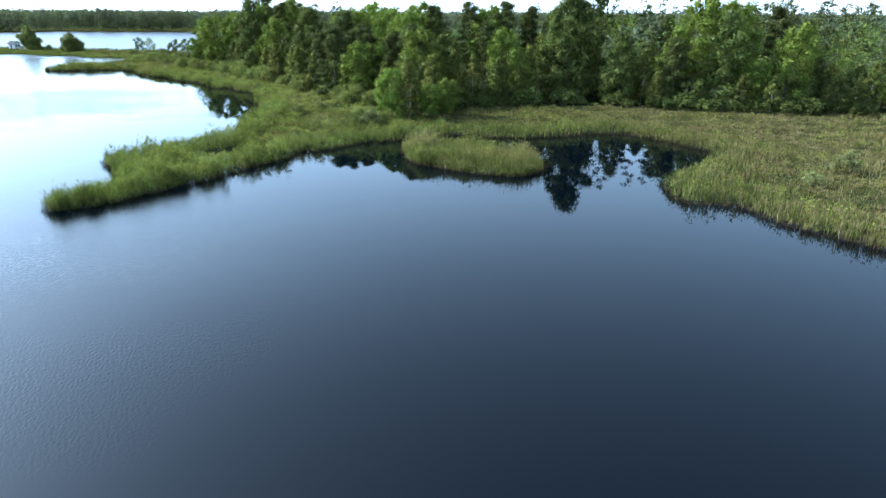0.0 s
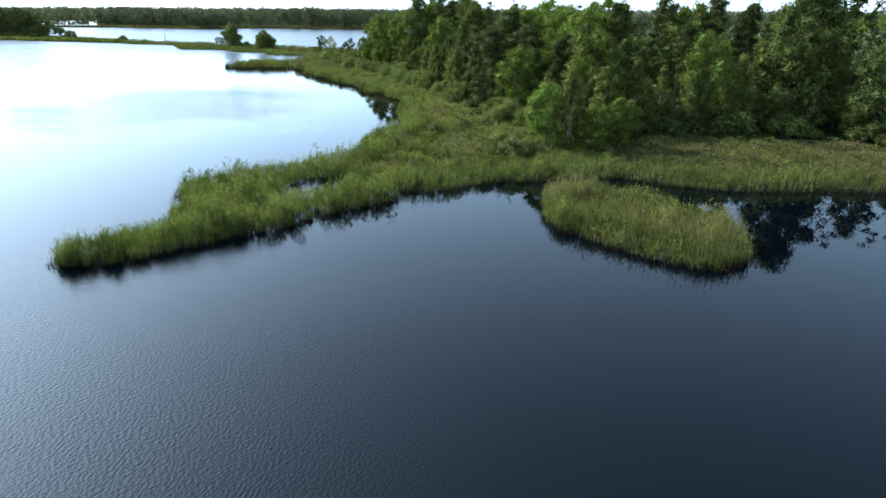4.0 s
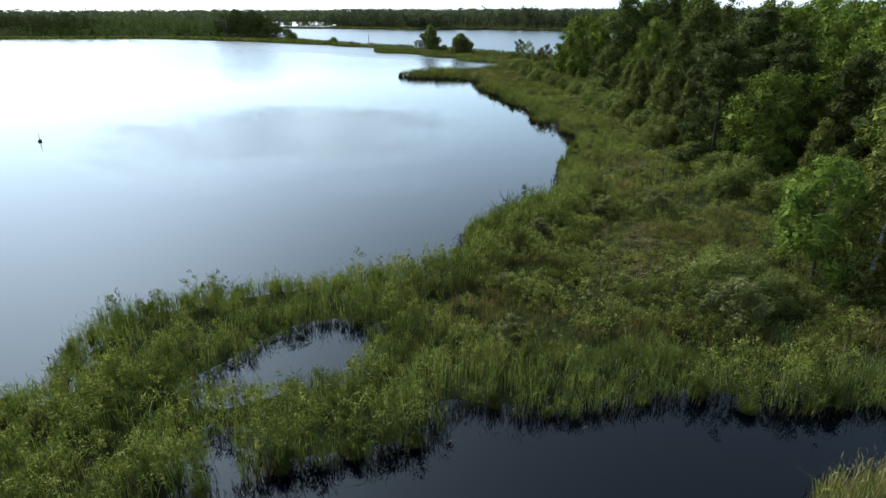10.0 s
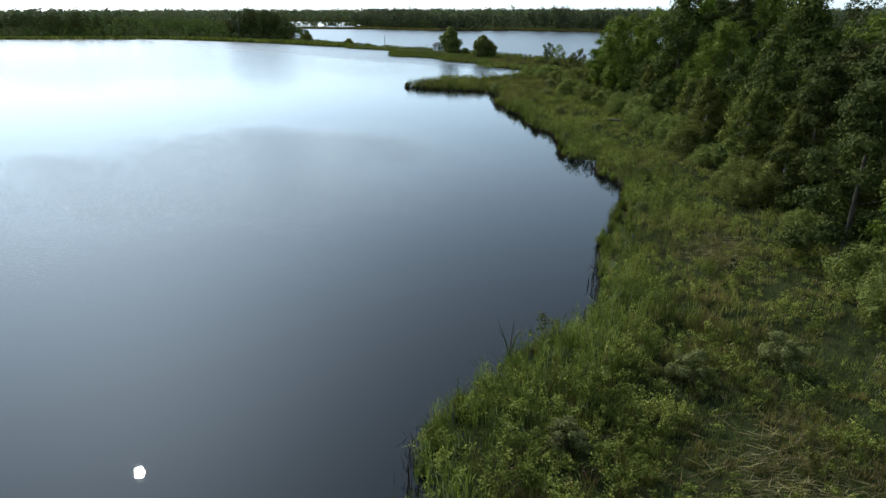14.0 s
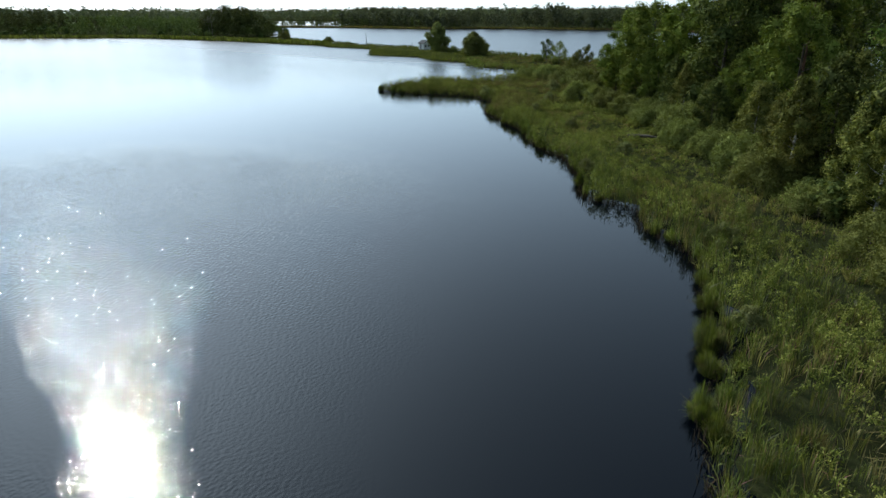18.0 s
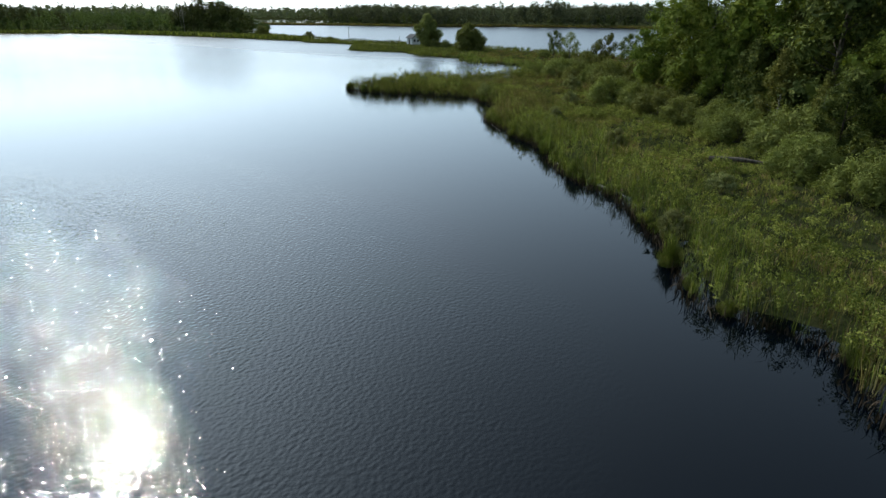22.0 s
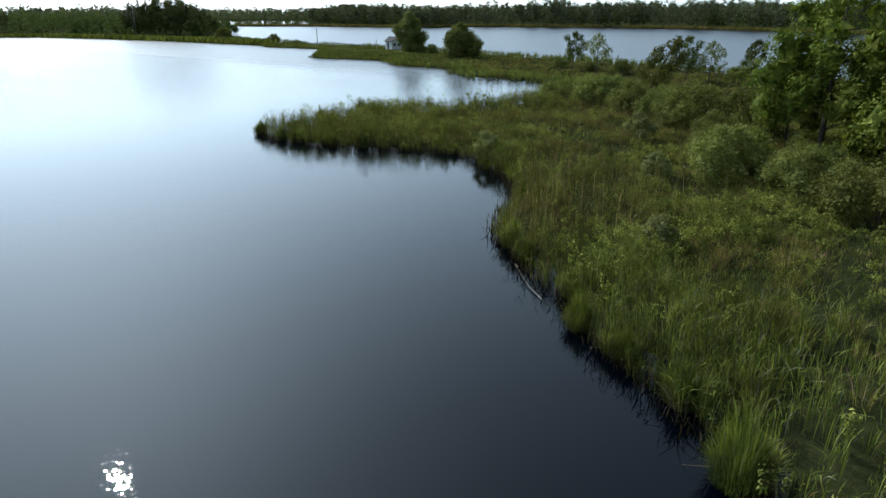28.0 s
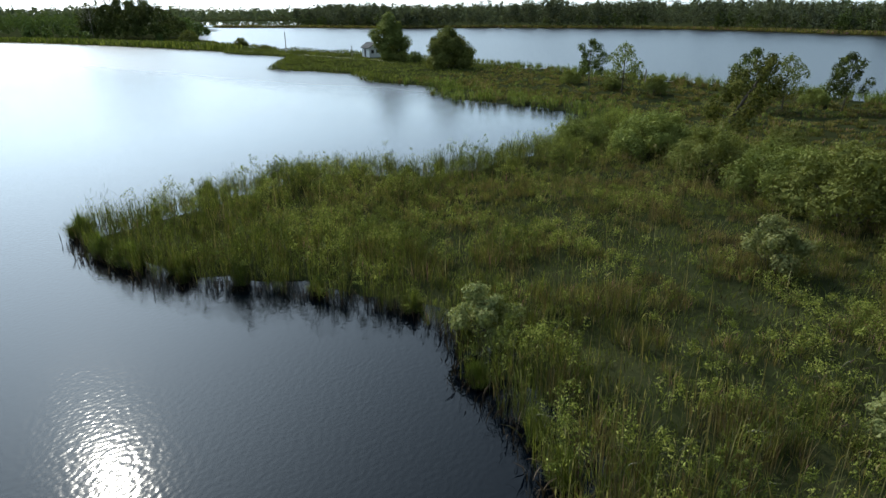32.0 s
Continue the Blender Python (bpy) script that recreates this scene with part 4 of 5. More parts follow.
def dryness(x, y):
    """Share of last year's dry reed at a place on the plan."""
    d = 0.45 * blob(x, y, -20.8, 103.5, 3.5) + 0.3 * blob(x, y, -16.5, 91, 2.5) + 0.3 * blob(x, y, -26, 85.5, 2.0) + 0.6 * blob(x, y, -84, 182, 4.0) + 0.3 * blob(x, y, -87, 189.5, 3.0) + 0.3 * blob(x, y, -94.5, 198, 4) + 0.55 * blob(x, y, -95, 213.5, 4.5)
    d = d + 0.6 * blob(x, y, -28, 125, 3.5) + 0.7 * blob(x, y, -3.5, 83, 3.0) + 0.6 * blob(x, y, 10, 75, 3.0) + 0.2 * blob(x, y, 3, 74, 6.0) + 0.35 * blob(x, y, -43, 146, 5)
    east = np.clip((x - 22) / 14, 0, 1) * (0.22 + 0.5 * vnoise(x, y, 7, 12))
    spit = 0.4 * blob(x, y, -92, 204, 10) * np.clip(vnoise(x, y, 4.5, 13) * 2.2 - 0.75, 0, 1)
    return np.clip(d + east + spit, 0, 0.9)


def field(n, x0, x1, y0, y1, seed, lo=-0.15, hi=60.0, gaps=True):
    """Random places on the marsh between the shore and the wood."""
    rng = np.random.RandomState(seed)
    x, y = rng.uniform(x0, x1, n), rng.uniform(y0, y1, n)
    d, w = sample(LAND_MAP, x, y), sample(WOOD_MAP, x, y)
    keep = (d > lo) & (d < hi) & (w < 2.5)
    if gaps:
        keep &= rng.rand(n) < np.clip(hummock(x, y) * 1.3 + 0.04 + 0.7 * np.clip((4 - d) / 2, 0, 1), 0.07, 1)
    return x[keep], y[keep], d[keep], rng


def hummock(x, y):
    """Lumps of growth, one to three metres across, with hollows between them: 0 to 1."""
    u = vnoise(x, y, 1.3, 21) * 0.5 + vnoise(x, y, 2.9, 22) * 0.5
    t = np.clip((u - 0.3) / 0.34, 0, 1)
    return t * t * (3 - 2 * t)


HOLLOWS = ((-98.6, 204.6, 1.5), (-91.1, 200.4, 1.3), (-90.5, 207.8, 1.5), (-13.3, 104.3, 1.6), (-20.5, 102, 1.6), (-57, 171.3, 1.5), (-21, 84, 1.2), (-27, 100, 1.2))


def hollow(x, y):
    """Low wet spots where nothing tall grows: 0 to 1."""
    return np.clip(sum(blob(x, y, *row) for row in HOLLOWS), 0, 1)


def leafy(x, y):
    """Where broad-leaved herbs grow over the sedge: 0 to 1."""
    return np.clip((vnoise(x, y, 6, 51) * 0.6 + vnoise(x, y, 2.4, 52) * 0.4 - 0.36) * 4, 0, 1)


def reed_height(x, y, d):
    shore = np.clip(1 - (d - 2.5) / 7, 0.0, 1)
    h = 0.75 + 1.15 * shore * (0.7 + 0.6 * vnoise(x, y, 6, 31))
    lump = 0.5 + 0.62 * hummock(x, y)
    h = h * (lump + (1 - lump) * 0.6 * np.clip(shore * 1.5 - 0.5, 0, 1)) * (0.82 + 0.36 * vnoise(x, y, 0.7, 34))
    return h * (1 - 0.3 * blob(x, y, -19, 102, 4.0)) * (1 - 0.75 * hollow(x, y)) * (1 + 0.3 * blob(x, y, -115, 193, 7.0)) * (1 - 0.4 * blob(x, y, -27, 75.5, 4.0))


def plant(tag, n, rect, seed, wide, height=1.0, lo=0.05, tuft=26, gaps=True):
    """Fills a stretch of marsh, tuft by tuft: green reed, sedge further in, and dry stems among them."""
    cx, cy, cd, rng = field(n // tuft, *rect, seed, lo, gaps=gaps)
    m = len(cx)
    size = rng.uniform(0.1, 0.42, m)
    ch = reed_height(cx, cy, cd) * rng.uniform(0.8, 1.12, m) * height
    cdry = rng.rand(m) < dryness(cx, cy)
    csedge = (rng.rand(m) < np.clip((cd - 2.5) / 6 + (vnoise(cx, cy, 9, 41) - 0.5), 0.05, 0.85)) & ~cdry
    i = np.repeat(np.arange(m), tuft)
    k = len(i)
    a, q = rng.uniform(0, 2 * np.pi, k), np.sqrt(rng.rand(k))
    x, y = cx[i] + np.cos(a) * q * size[i], cy[i] + np.sin(a) * q * size[i]
    z = np.maximum(ground_height(x, y, sample(LAND_MAP, x, y)), -0.2)
    h = ch[i] * rng.uniform(0.65, 1.0, k) * (1 - 0.2 * q)
    stray = rng.rand(k) < 0.1
    dry, sedge = cdry[i] ^ (stray & (rng.rand(k) < 0.5)), csedge[i]
    sedge &= ~dry
    for name, pick, mat, kk, lean, what in (("reed_bed", ~dry & ~sedge, REED, 1.0, 0.13, "dense green reeds along the water"),
                                            ("sedge_meadow", sedge, SEDGE, 0.8, 0.42, "rough green sedge and grass of the marsh"),
                                            ("dry_reeds", dry, DRY_REED, 0.95, 0.2, "pale dry reed stems of last year")):
        c = int(pick.sum())
        if c < 50:
            continue
        way_out = None if name == "reed_bed" else a[pick]
        foot, tall, bend = z[pick] - 0.05, h[pick] * kk, np.full(c, lean)
        if name == "reed_bed":
            # two in three are the side leaves of the stems, arching out of the upper half
            side = rng.rand(c) < 0.66
            foot = foot + np.where(side, tall * rng.uniform(0.35, 1.0, c), 0)
            tall = np.where(side, rng.uniform(0.22, 0.4, c) * np.clip(tall, 0.5, 1.2), tall * 0.94)
            bend = np.where(side, 0.95, lean)
        v, f = blades(x[pick], y[pick], foot, tall, wide * rng.uniform(0.6, 1.4, c), rng, bend, away=way_out)
        stuff(name, v, f, mat, what + " " + tag, "reeds" if name != "sedge_meadow" else "grass")


plant("on the long peninsula", 400000, (-42, 0, 48, 115), 101, 0.013)
plant("on the tip of the peninsula", 46000, (-38, -27, 51, 64), 108, 0.013)
plant("round the bay", 480000, (-80, -8, 100, 195), 102, 0.014)
plant("on the spit and its neck", 560000, (-122, -72, 165, 232), 103, 0.0095)
plant("on the small island", 60000, (-7, 14, 64, 87), 104, 0.015, 1.0, tuft=14)
plant("on the east bank", 330000, (0, 94, 36, 118), 105, 0.03, 0.9, tuft=5, gaps=False)
plant("along the causeway", 230000, (-149, -72, 232, 300), 106, 0.032, 0.8)


def causeway_reeds():
    rng = np.random.RandomState(107)
    n = 170000
    x, y = rng.uniform(-330, -149, n), rng.uniform(240, 330, n)
    d = sample(LAND_MAP, x, y)
    k = (d > -0.1) & (d < 22)
    x, y, d = x[k], y[k], d[k]
    h = (0.4 + 1.1 * np.clip(1 - d / 4, 0, 1)) * rng.uniform(0.7, 1.2, len(x)) * (0.6 + 0.6 * vnoise(x, y, 4, 5))
    v, f = blades(x, y, ground_height(x, y, d), h, 0.045 * rng.uniform(0.6, 1.4, len(x)), rng, 0.4)
    stuff("reed_bed", v, f, REED, "green reeds fringing the far causeway", "reeds")
    t = np.linspace(0, 1, 9000)
    line = np.array(NORTH_SHORE[-9:-3], float)
    u = t * (len(line) - 1)
    i = np.minimum(u.astype(int), len(line) - 2)
    p = line[i] + (line[i + 1] - line[i]) * (u - i)[:, None] + rng.normal(0, 2.5, (9000, 2)) + [0, 4]
    v, f = blades(p[:, 0], p[:, 1], 0 * t, rng.uniform(1, 2.2, 9000), 0.25 * np.ones(9000), rng, 0.3)
    stuff("reed_bed", v, f, REED, "green reeds along the far west bank", "reeds")


causeway_reeds()


def herbs(tag, n, rect, seed, size, per):
    """Leafy herbs in rounded clumps of several heads, standing over the sedge."""
    x, y, d, rng = field(n, *rect, seed, 0.35, gaps=False)
    k = rng.rand(len(x)) < (1 - hollow(x, y)) * leafy(x, y) * (1 - dryness(x, y)) * (0.25 + 0.75 * hummock(x, y)) + 0.03
    x, y, d = x[k], y[k], d[k]
    z = ground_height(x, y, d)
    m = len(x)
    top = np.maximum(0.6, reed_height(x, y, d) * rng.uniform(0.85, 1.2, m)) * rng.choice([0.9, 1.0, 1.15], m)
    r = rng.uniform(0.25, 0.6, m)
    heads = 5
    i = np.repeat(np.arange(m), heads)
    a, q = rng.uniform(0, 6.28, len(i)), np.sqrt(rng.rand(len(i)))
    hx, hy = x[i] + np.cos(a) * q * r[i], y[i] + np.sin(a) * q * r[i]
    hz = z[i] + top[i] * (1 - 0.45 * q * q) * rng.uniform(0.75, 1.05, len(i))
    hr = r[i] * rng.uniform(0.32, 0.6, len(i))
    j = np.repeat(np.arange(len(i)), per)
    dirs = rng.normal(0, 1, (len(j), 3))
    dirs /= np.linalg.norm(dirs, axis=1, keepdims=True)
    dirs[:, 2] = dirs[:, 2] * 0.75 + 0.1
    reach = rng.uniform(0.45, 1.1, (len(j), 1))
    c = np.stack([hx[j], hy[j], hz[j] - hr[j] * 0.7], -1) + dirs * reach * np.stack([hr[j], hr[j], hr[j] * 1.25], -1)
    v, f = leaf_cards(c, dirs + [0, 0, 0.5], size, rng)
    stuff("marsh_herbs", v, f, LEAF_HERB, "light green leafy herbs in clumps " + tag, "herbs")


def undergrowth(tag, n, rect, seed):
    """Short dark sedge and dead stems that cover the ground under the tall growth."""
    x, y, d, rng = field(n, *rect, seed, 0.15, gaps=False)
    k = rng.rand(len(x)) < 1.05 - hummock(x, y)
    x, y, d = x[k], y[k], d[k]
    m = len(x)
    v, f = blades(x, y, ground_height(x, y, d) - 0.03, rng.uniform(0.15, 0.5, m), rng.uniform(0.008, 0.018, m), rng, 0.7)
    dead = rng.rand(m) < 0.22
    for name, pick, mat, what in (("undergrowth", ~dead, REED, "short dark green sedge between the reeds"), ("undergrowth", dead, LITTER, "brown dead stems on the marsh ground")):
        vp = v.reshape(m, 4, 3)[pick].reshape(-1, 3)
        stuff(name, vp, np.arange(len(vp)).reshape(-1, 4), mat, what + " " + tag, "grass")


undergrowth("on the peninsula", 130000, (-42, 0, 55, 115), 121)
undergrowth("round the bay", 200000, (-80, -8, 100, 195), 122)
undergrowth("on the east bank", 120000, (0, 94, 36, 118), 124)
undergrowth("on the spit", 130000, (-122, -72, 170, 232), 123)

herbs("on the peninsula", 6500, (-42, 0, 55, 115), 111, 0.055, 24)
herbs("round the bay", 12500, (-80, -8, 100, 195), 112, 0.055, 22)
herbs("on the spit", 7500, (-122, -72, 170, 232), 113, 0.036, 34)
herbs("on the east bank", 3000, (14, 94, 40, 122), 114, 0.09, 10)
herbs("on the small island", 900, (-7, 13, 64, 88), 115, 0.05, 20)
for i, (x, y, s) in enumerate(((-94.5, 191.5, 1.3), (-78.5, 181, 1.3), (-11, 93, 1.5), (-13, 100, 1.0), (-25, 108, 0.8), (-27, 100, 0.9), (-22, 112, 0.9), (-37, 131, 0.8),
                               (-41, 141, 0.9), (-57, 163, 0.9), (-68, 172, 0.8), (-83, 193, 1.0), (-88, 203, 1.1), (-30, 91, 0.8), (-56.6, 153.6, 0.75), (5, 80, 0.8),
                               (45, 68, 1.3), (38, 62, 1.0), (-20, 84, 0.8), (-24, 90, 0.7))):
    SHRUBS.put(i, spot(x, y, i, s), "leafy shrubs in the reeds")


def seed_heads():
    """Last year's tall reeds with pale plumes, standing above the green."""
    rng = np.random.RandomState(131)
    rows = []
    for cx, cy, rx, ry, k in ((-3.2, 82.3, 1.5, 1.6, 420), (-3.8, 78, 1.0, 2.2, 200), (10.2, 75, 0.9, 2.2, 330), (8.3, 70, 1.5, 2.5, 280), (2, 74, 4, 4, 420), (-83.5, 183, 3.0, 3.5, 260),
                              (-87, 190, 3.0, 2.0, 90), (-95, 213, 5, 3, 120), (-94, 198, 4, 3, 60), (-43, 147, 3.0, 3.0, 120), (-30, 126, 2.0, 3.0, 100), (40, 70, 7, 9, 500), (52, 62, 8, 8, 420), (-107, 199, 6, 5, 90)):
        rows.append(np.stack([rng.normal(cx, rx, k), rng.normal(cy, ry, k)], -1))
    p = np.concatenate(rows)
    d = sample(LAND_MAP, p[:, 0], p[:, 1])
    p, d = p[d > 0], d[d > 0]
    n = len(p)
    z, h = ground_height(p[:, 0], p[:, 1], d), rng.uniform(1.5, 2.3, n)
    v1, f1 = blades(p[:, 0], p[:, 1], z, h, np.full(n, 0.012), rng, 0.1)
    top = v1.reshape(n, 4, 3)[:, 2]
    v2, f2 = blades(top[:, 0], top[:, 1], top[:, 2] - 0.06, rng.uniform(0.2, 0.36, n), np.full(n, 0.02), rng, 0.5)
    stuff("seed_heads", np.concatenate([v1, v2]), np.concatenate([f1, f2 + len(v1)]), DRY_REED, "tall pale reed stems with feathery seed heads", "reeds")


seed_heads()


def shore_litter():
    """Brown dead stems and roots at the foot of the reeds, along the water."""
    rng = np.random.RandomState(141)
    for loop, k, tag in ((LAKE_LOOP, 34, "along the lake shore"), (ISLAND_LOOP, 60, "round the island")):
        a, b = loop, np.roll(loop, -1, 0)
        keep = (a[:, 0] > -120) & (a[:, 0] < 60) & (a[:, 1] > 36) & (a[:, 1] < 215)
        a, b = np.repeat(a[keep], k, 0), np.repeat(b[keep], k, 0)
        n = len(a)
        p = a + (b - a) * rng.rand(n, 1) + rng.normal(0, 0.22, (n, 2))
        v, f = blades(p[:, 0], p[:, 1], np.full(n, -0.12), rng.uniform(0.25, 0.75, n), 0.02 * rng.uniform(0.6, 1.6, n), rng, 0.5)
        stuff("reed_litter", v, f, LITTER, "brown dead reed stems " + tag, "reeds")


shore_litter()


# ---- things on the causeway and the shore ----
def hut():
    root = new("hut")
    tagged(root, "small grey plastered hut with a dark gable roof", "hut")
    w, l, h = 3.0, 3.6, 2.3
    bm = box(bmesh.new(), 0, 0, h / 2 - 0.2, w, l, h + 0.4, 0.02)
    for s in (-1, 1):
        a = [bm.verts.new(p) for p in ((-w / 2, s * l / 2, h), (w / 2, s * l / 2, h), (0, s * l / 2, h + 1.0))]
        b = [bm.verts.new((v.co.x, v.co.y - s * 0.2, v.co.z)) for v in a]
        bm.faces.new(a), bm.faces.new(b)
        for i in range(3):
            bm.faces.new((a[i], a[(i + 1) % 3], b[(i + 1) % 3], b[i]))
    part("wall", bm, PLASTER, root)
    for s in (-1, 1):
        bm = bmesh.new()
        pts = [(s * (w / 2 + 0.3), h - 0.2), (0, h + 1.02), (0, h + 1.12), (s * (w / 2 + 0.3), h - 0.1)]
        ends = [[bm.verts.new((x, y, z)) for x, z in pts] for y in (-l / 2 - 0.3, l / 2 + 0.3)]
        bm.faces.new(ends[0]), bm.faces.new(ends[1])
        for i in range(4):
            bm.faces.new((ends[0][i], ends[0][(i + 1) % 4], ends[1][(i + 1) % 4], ends[1][i]))
        part("roof", bm, ROOFING, root, "dark grey sheet roof slope")
    for x, z, s in ((-0.65, 1.35, -1), (0.65, 1.35, -1), (-0.6, 1.3, 1), (0.6, 1.3, 1)):
        win = part("window", box(bmesh.new(), x, s * (l / 2 + 0.01), z, 0.7, 0.06, 0.8, 0.01), DARK_PAINT, root, "dark wooden window frame")
        part("pane", box(bmesh.new(), x, s * (l / 2 + 0.035), z, 0.56, 0.02, 0.66), PANE, win, "dark window pane")
    door = part("door", box(bmesh.new(), -(w / 2 + 0.02), 0.2, 0.95, 0.06, 0.85, 1.9, 0.01), DARK_PAINT, root, "dark boarded door")
    part("handle", box(bmesh.new(), -(w / 2 + 0.08), 0.5, 0.95, 0.06, 0.12, 0.03, 0.005), ROOFING, door, "small dark handle")
    part("plinth", box(bmesh.new(), 0, 0, -0.05, w + 0.12, l + 0.12, 0.5, 0.02), CONCRETE, root, "low concrete plinth")
    return root


hut().matrix_basis = spot(-190.5, 288, 1.25)


def post(name, h, r, label, category):
    root = new(name)
    tagged(root, label, category)
    v, f = tube([(0, 0, -0.4), (0.02, 0, h * 0.5), (0, 0.03, h)], [r, r * 0.9, r * 0.75], 8)
    part("shaft", mesh_of("shaft", v, f, POLE_WOOD, True), None, root)
    v, f = tube([(0, 0.03, h - 0.02), (0, 0.03, h + 0.05)], [r * 0.95, r * 0.3], 8)
    part("cap", mesh_of("cap", v, f, ROOFING, True), None, root)
    return root


post("utility_pole", 5.2, 0.13, "weathered wooden pole beside the gravel track", "pole").matrix_basis = spot(-222, 288.5)
post("fence_post", 2.6, 0.1, "thin dark post beside the hut", "post").matrix_basis = spot(-195.5, 286.5)
post("fence_post", 2.3, 0.12, "dark wooden post beside the gravel track", "post").matrix_basis = spot(-116.5, 266)


def track():
    """The pale gravel track along the causeway."""
    line = [(-174, 277.5), (-181, 280.5), (-197, 283.5), (-219, 286), (-246, 289), (-275, 293), (-320, 296)]
    pts = [Vector((*p, 0)) for p in line]
    verts, faces = [], []
    for i in range(len(pts) - 1):
        for t in np.arange(8) / 8:
            p = pts[i].lerp(pts[i + 1], t)
            side = Vector((-(pts[i + 1] - pts[i]).y, (pts[i + 1] - pts[i]).x, 0)).normalized()
            for k in (-0.8, -0.3, 0.3, 0.8):
                q = p + side * (k + 0.25 * math.sin(p.x * 0.7 + k))
                qx, qy = np.array([q.x]), np.array([q.y])
                z = float(ground_height(qx, qy, sample(LAND_MAP, qx, qy))[0])
                verts.append((q.x, q.y, max(z, 0.1) + (0.08 if abs(k) < 0.5 else -0.1)))
    for i in range(len(verts) // 4 - 1):
        for k in range(3):
            a = i * 4 + k
            faces.append((a, a + 1, a + 5, a + 4))
    ob = new("road", mesh_of("road", verts, faces, GRAVEL, True))
    tagged(ob, "pale gravel track along the grassy causeway", "track", kind="structure")


track()


def log(name, pts, radii, label, mat=DRIFTWOOD):
    v, f = tube(pts, radii, 7)
    root = new(name, mesh_of(name, v, f, mat, True))
    return tagged(root, label, "log")


log("fallen_log", [(-60, 170.6, 0.75), (-58, 171.1, 0.85), (-56, 171.2, 0.8)], [0.2, 0.18, 0.1], "dark fallen log lying in the meadow grass", BARK_DARK)
log("driftwood", [(-64.2, 161.0, 0.06), (-62.6, 160.2, 0.1), (-61.6, 159.4, 0.08)], [0.06, 0.05, 0.03], "bleached driftwood branch at the water's edge")
log("driftwood", [(-82.8, 176.0, 0.03), (-81.2, 174.3, 0.07), (-80.2, 173.6, 0.05)], [0.028, 0.025, 0.012], "bleached driftwood branch at the water's edge")
log("driftwood", [(-69.7, 165.1, 0.05), (-68.6, 164.4, 0.08), (-67.8, 164.1, 0.06)], [0.022, 0.018, 0.01], "bleached driftwood branch at the water's edge")


def dead_shrub():
    rng = np.random.RandomState(3)
    root = new("dead_shrub")
    tagged(root, "bare dead shrub leaning over the water", "shrub")
    for i in range(7):
        a = rng.uniform(0, 6.28)
        v, f = tube([(0, 0, -0.2), (0.3 * math.cos(a), 0.3 * math.sin(a), 0.8), (0.7 * math.cos(a), 0.7 * math.sin(a), rng.uniform(1.2, 2.0))], [0.04, 0.025, 0.006], 5)
        part("twig", mesh_of("twig", v, f, BARK_DARK, True), None, root)
    return root


dead_shrub().matrix_basis = Matrix.Translation((-33.2, 105.2, 0.1))


def buoy():
    root = new("buoy")
    tagged(root, "small dark marker buoy floating on the lake", "buoy")
    v, f = tube([(0, 0, -0.25), (0, 0, -0.15), (0, 0, 0.2), (0, 0, 0.3)], [0.05, 0.25, 0.25, 0.08], 12)
    part("float", mesh_of("float", v, f, BUOY_RED, True), None, root)
    v, f = tube([(0, 0, 0.28), (0, 0, 1.1)], [0.04, 0.03], 8)
    part("stick", mesh_of("stick", v, f, DARK_PAINT, True), None, root)
    return root


buoy().matrix_basis = Matrix.Translation((-101, 93.5, 0))


def far_fringe():
    """Pale reed fringe along the far shore of the second lake."""
    rng = np.random.RandomState(12)
    line = np.array(FAR_LAKE[13:24], float)
    n = 26000
    u = rng.rand(n) * (len(line) - 1)
    i = np.minimum(u.astype(int), len(line) - 2)
    p = line[i] + (line[i + 1] - line[i]) * (u - i)[:, None]
    p = p + [0.3, 1.0] * rng.uniform(-1, 9, (n, 1))
    v, f = blades(p[:, 0], p[:, 1], 0 * u, rng.uniform(1, 2.2, n), 0.22 * np.ones(n), rng, 0.3)
    stuff("reed_bed", v, f, SEDGE, "pale green reed fringe of the far shore", "reeds")


far_fringe()


# ---- tussocks and straw ----
def tussock(seed, r=0.9, h=1.25):
    """A round sedge tussock: blades arching out of one dense stool."""
    rng = np.random.RandomState(seed)
    n = 1300
    a, q = rng.uniform(0, 6.28, n), np.sqrt(rng.rand(n)) * r * 0.6
    x, y = np.cos(a) * q, np.sin(a) * q
    l = r * 0.34 * (q / (r * 0.55)) + rng.normal(0, 0.1, n)
    ht = h * (1 - 0.4 * (q / (r * 0.55)) ** 2) * rng.uniform(0.3, 1.3, n) * (0.55 + 0.8 * vnoise(x, y, 0.3, seed + 60))
    base = np.stack([x, y, np.full(n, -0.25)], -1)
    b = a + rng.normal(0, 0.5, n)
    out = np.stack([np.cos(b), np.sin(b), 0 * a], -1)
    side = np.stack([-np.sin(a), np.cos(a), 0 * a], -1) * 0.008
    mid = base + out * l[:, None] * 0.3 + np.array([0, 0, 1.0]) * (ht * 0.65 + 0.25)[:, None]
    tip = base + out * l[:, None] + np.array([0, 0, 1.0]) * (ht + 0.25)[:, None]
    v = np.stack([base, mid - side, tip, mid + side], 1).reshape(-1, 3)
    return mesh_of("blade_tuft", v, np.arange(4 * n).reshape(n, 4), REED)


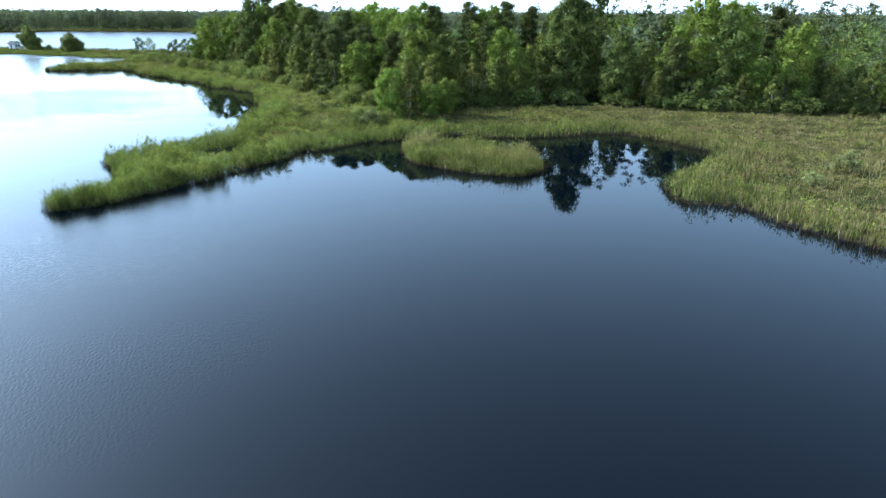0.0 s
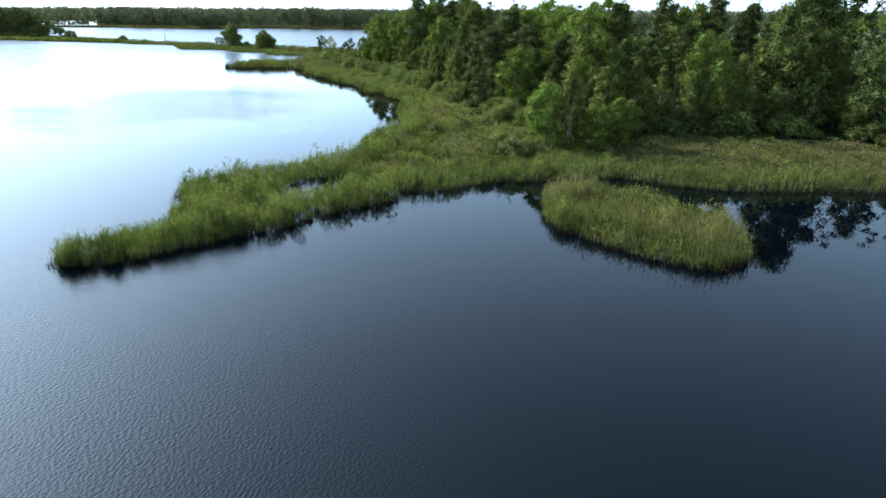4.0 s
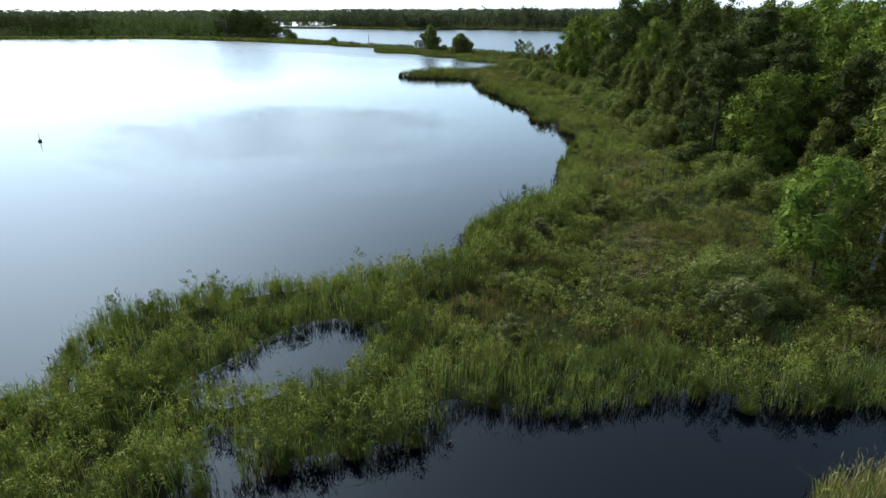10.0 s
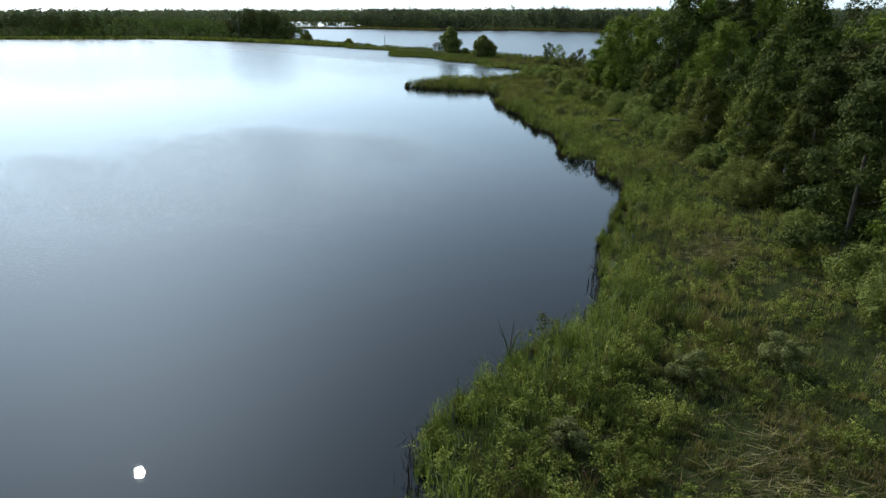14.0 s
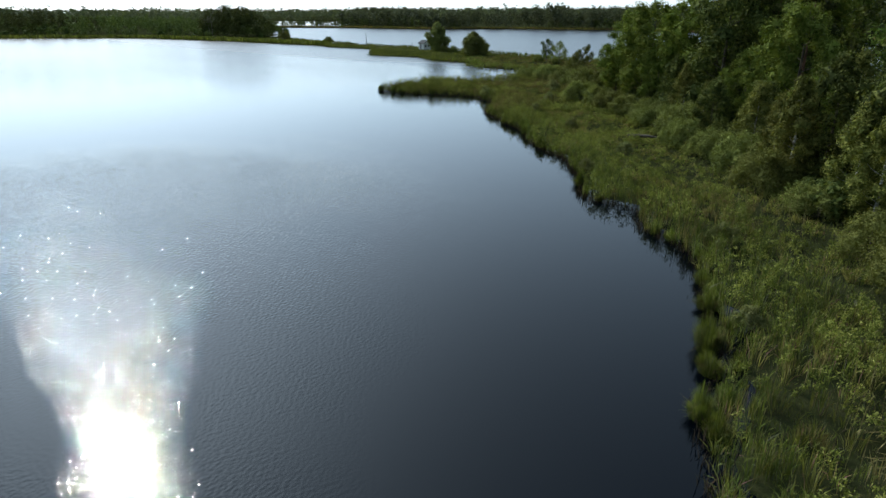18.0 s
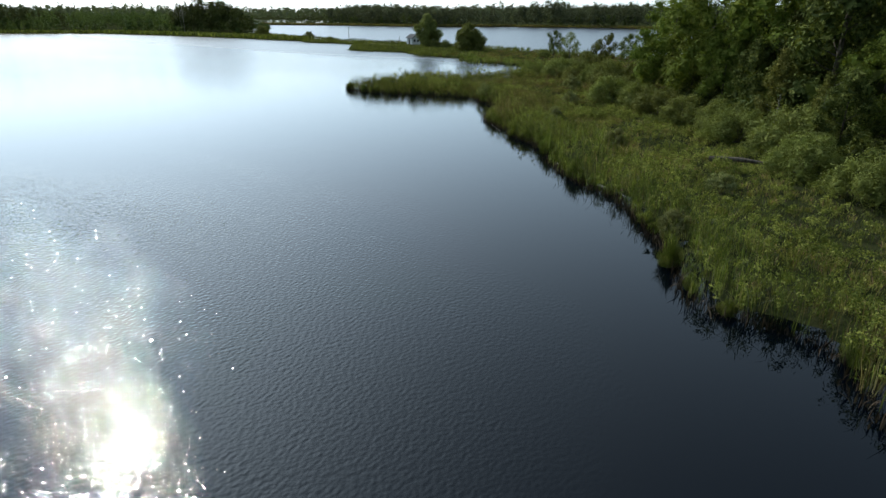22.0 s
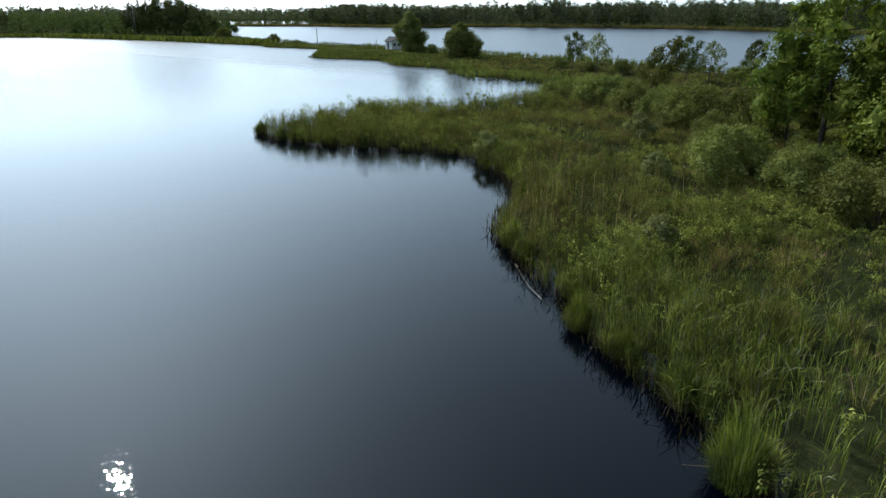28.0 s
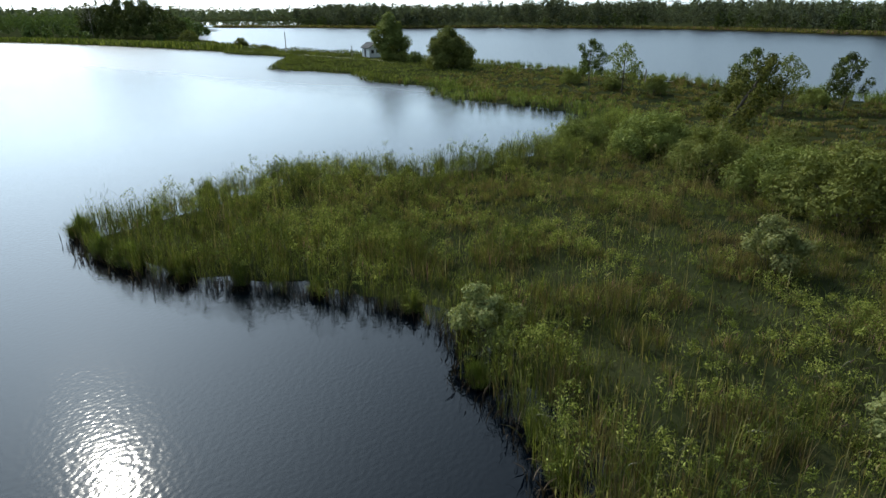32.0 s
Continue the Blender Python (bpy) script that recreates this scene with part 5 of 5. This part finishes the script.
def tussock_thing(k):
    root = new("sedge_tussock")
    part("blade_tuft", tussock(k, 0.9 + 0.12 * k, 1.2 + 0.1 * k), None, root)
    rng = np.random.RandomState(k)
    n = 220
    a = rng.uniform(0, 6.28, n)
    r = rng.uniform(0.35, 0.75, n)
    v, f = blades(np.cos(a) * 0.3, np.sin(a) * 0.3, np.full(n, 0.1), rng.uniform(0.25, 0.6, n), 0.012 * np.ones(n), rng, 0.9, away=a)
    part("straw_collar", mesh_of("straw_collar", v, f, DRY_REED), None, root, "pale dead straw round its foot")
    return tagged(root, "round green sedge tussock at the water's edge", "tussock")


TUSSOCKS = Kind(*(tussock_thing(k) for k in range(3)))
for i, (x, y, s) in enumerate(((-31.6, 86.3, 1.25), (-73.8, 170.4, 1.2), (-71.9, 168.0, 1.25), (-70.2, 166.4, 1.0), (-69.4, 165.6, 0.9), (-78.2, 172.6, 1.0), (-76.5, 171.6, 0.9),
                               (-84.2, 178, 1.1), (-83.0, 177.0, 0.9), (-64.5, 161.2, 0.9), (-62.6, 160.2, 0.8), (-66.4, 162.0, 1.0), (-60.3, 158, 0.8), (-58.8, 155.4, 0.9),
                               (-55.6, 150.2, 0.9), (-40.5, 135.4, 1.0), (-39.2, 132.4, 1.1), (-38.0, 128.4, 1.3), (-37.2, 126.2, 1.1), (-36.6, 123.0, 1.0), (-111.0, 188.2, 1.1),
                               (-108.5, 189.0, 1.2), (-116.9, 188.6, 1.2), (-117.2, 196, 0.9), (-116.4, 203.6, 1.1), (-31.9, 99.6, 1.1),
                               (-31.3, 97.4, 1.0), (-29.9, 93, 0.9), (-39.0, 73.2, 1.0), (-34.9, 65.8, 1.0), (-8.6, 85.6, 0.8), (-4.0, 75, 0.9), (8.8, 67.6, 0.9), (-2.6, 73, 0.8))):
    TUSSOCKS.put(i, Matrix.LocRotScale((x, y, 0.08), Euler((0, 0, i * 1.3)), (s * 0.72, s * 0.85, s * (0.62 + 0.1 * (i % 4)))), "tussocks along the shore")

rng_shore = np.random.RandomState(61)
for loop, gap in ((LAKE_LOOP, 1.9), (ISLAND_LOOP, 2.2)):
    last = None
    for k, (x, y) in enumerate(loop):
        if not (-121 < x < 12 and 50 < y < 212) or (last is not None and math.hypot(x - last[0], y - last[1]) < gap * rng_shore.uniform(0.6, 2.0)):
            continue
        last = (x, y)
        s = rng_shore.uniform(0.5, 0.95)
        probe = 0.9 * np.array([[1, 0], [0.7, 0.7], [0, 1], [-0.7, 0.7], [-1, 0], [-0.7, -0.7], [0, -1], [0.7, -0.7]])
        inland = probe[int(np.argmax(sample(LAND_MAP, x + probe[:, 0], y + probe[:, 1])))] * 0.6
        x, y = x + inland[0], y + inland[1]
        TUSSOCKS.put(int(rng_shore.randint(3)), Matrix.LocRotScale((x, y, 0.05), Euler((0, 0, rng_shore.rand() * 6)), (s * 0.75, s * 0.8, s * rng_shore.uniform(0.6, 0.95))), "tussocks along the shore")


def straw():
    """Last year's stalks, beaten flat in the clearing on the peninsula and at the shore."""
    rng = np.random.RandomState(77)
    rows = []
    for cx, cy, r, k in ((-19.5, 102, 2.6, 700), (-16.5, 98, 2.2, 250), (-29, 126, 1.8, 700)):
        rows.append(np.stack([rng.normal(cx, r * 0.6, k), rng.normal(cy, r, k)], -1))
    p = np.concatenate(rows)
    n = len(p)
    a = 0.7 + rng.normal(0, 0.55, n)
    d = np.stack([np.cos(a), np.sin(a), rng.normal(0.02, 0.12, n)], -1) * rng.uniform(0.5, 1.3, (n, 1))
    side = np.stack([-np.sin(a), np.cos(a), rng.normal(0, 0.5, n)], -1) * 0.014
    z = 0.35 + 0.25 * vnoise(p[:, 0], p[:, 1], 1.2, 9) + rng.uniform(0, 0.18, n)
    c = np.stack([p[:, 0], p[:, 1], z], -1)
    v = np.stack([c - d / 2, c - side, c + d / 2, c + side], 1).reshape(-1, 3)
    stuff("fallen_straw", v, np.arange(4 * n).reshape(n, 4), DRY_REED, "grey-brown straw beaten flat in the meadow", "straw")


straw()
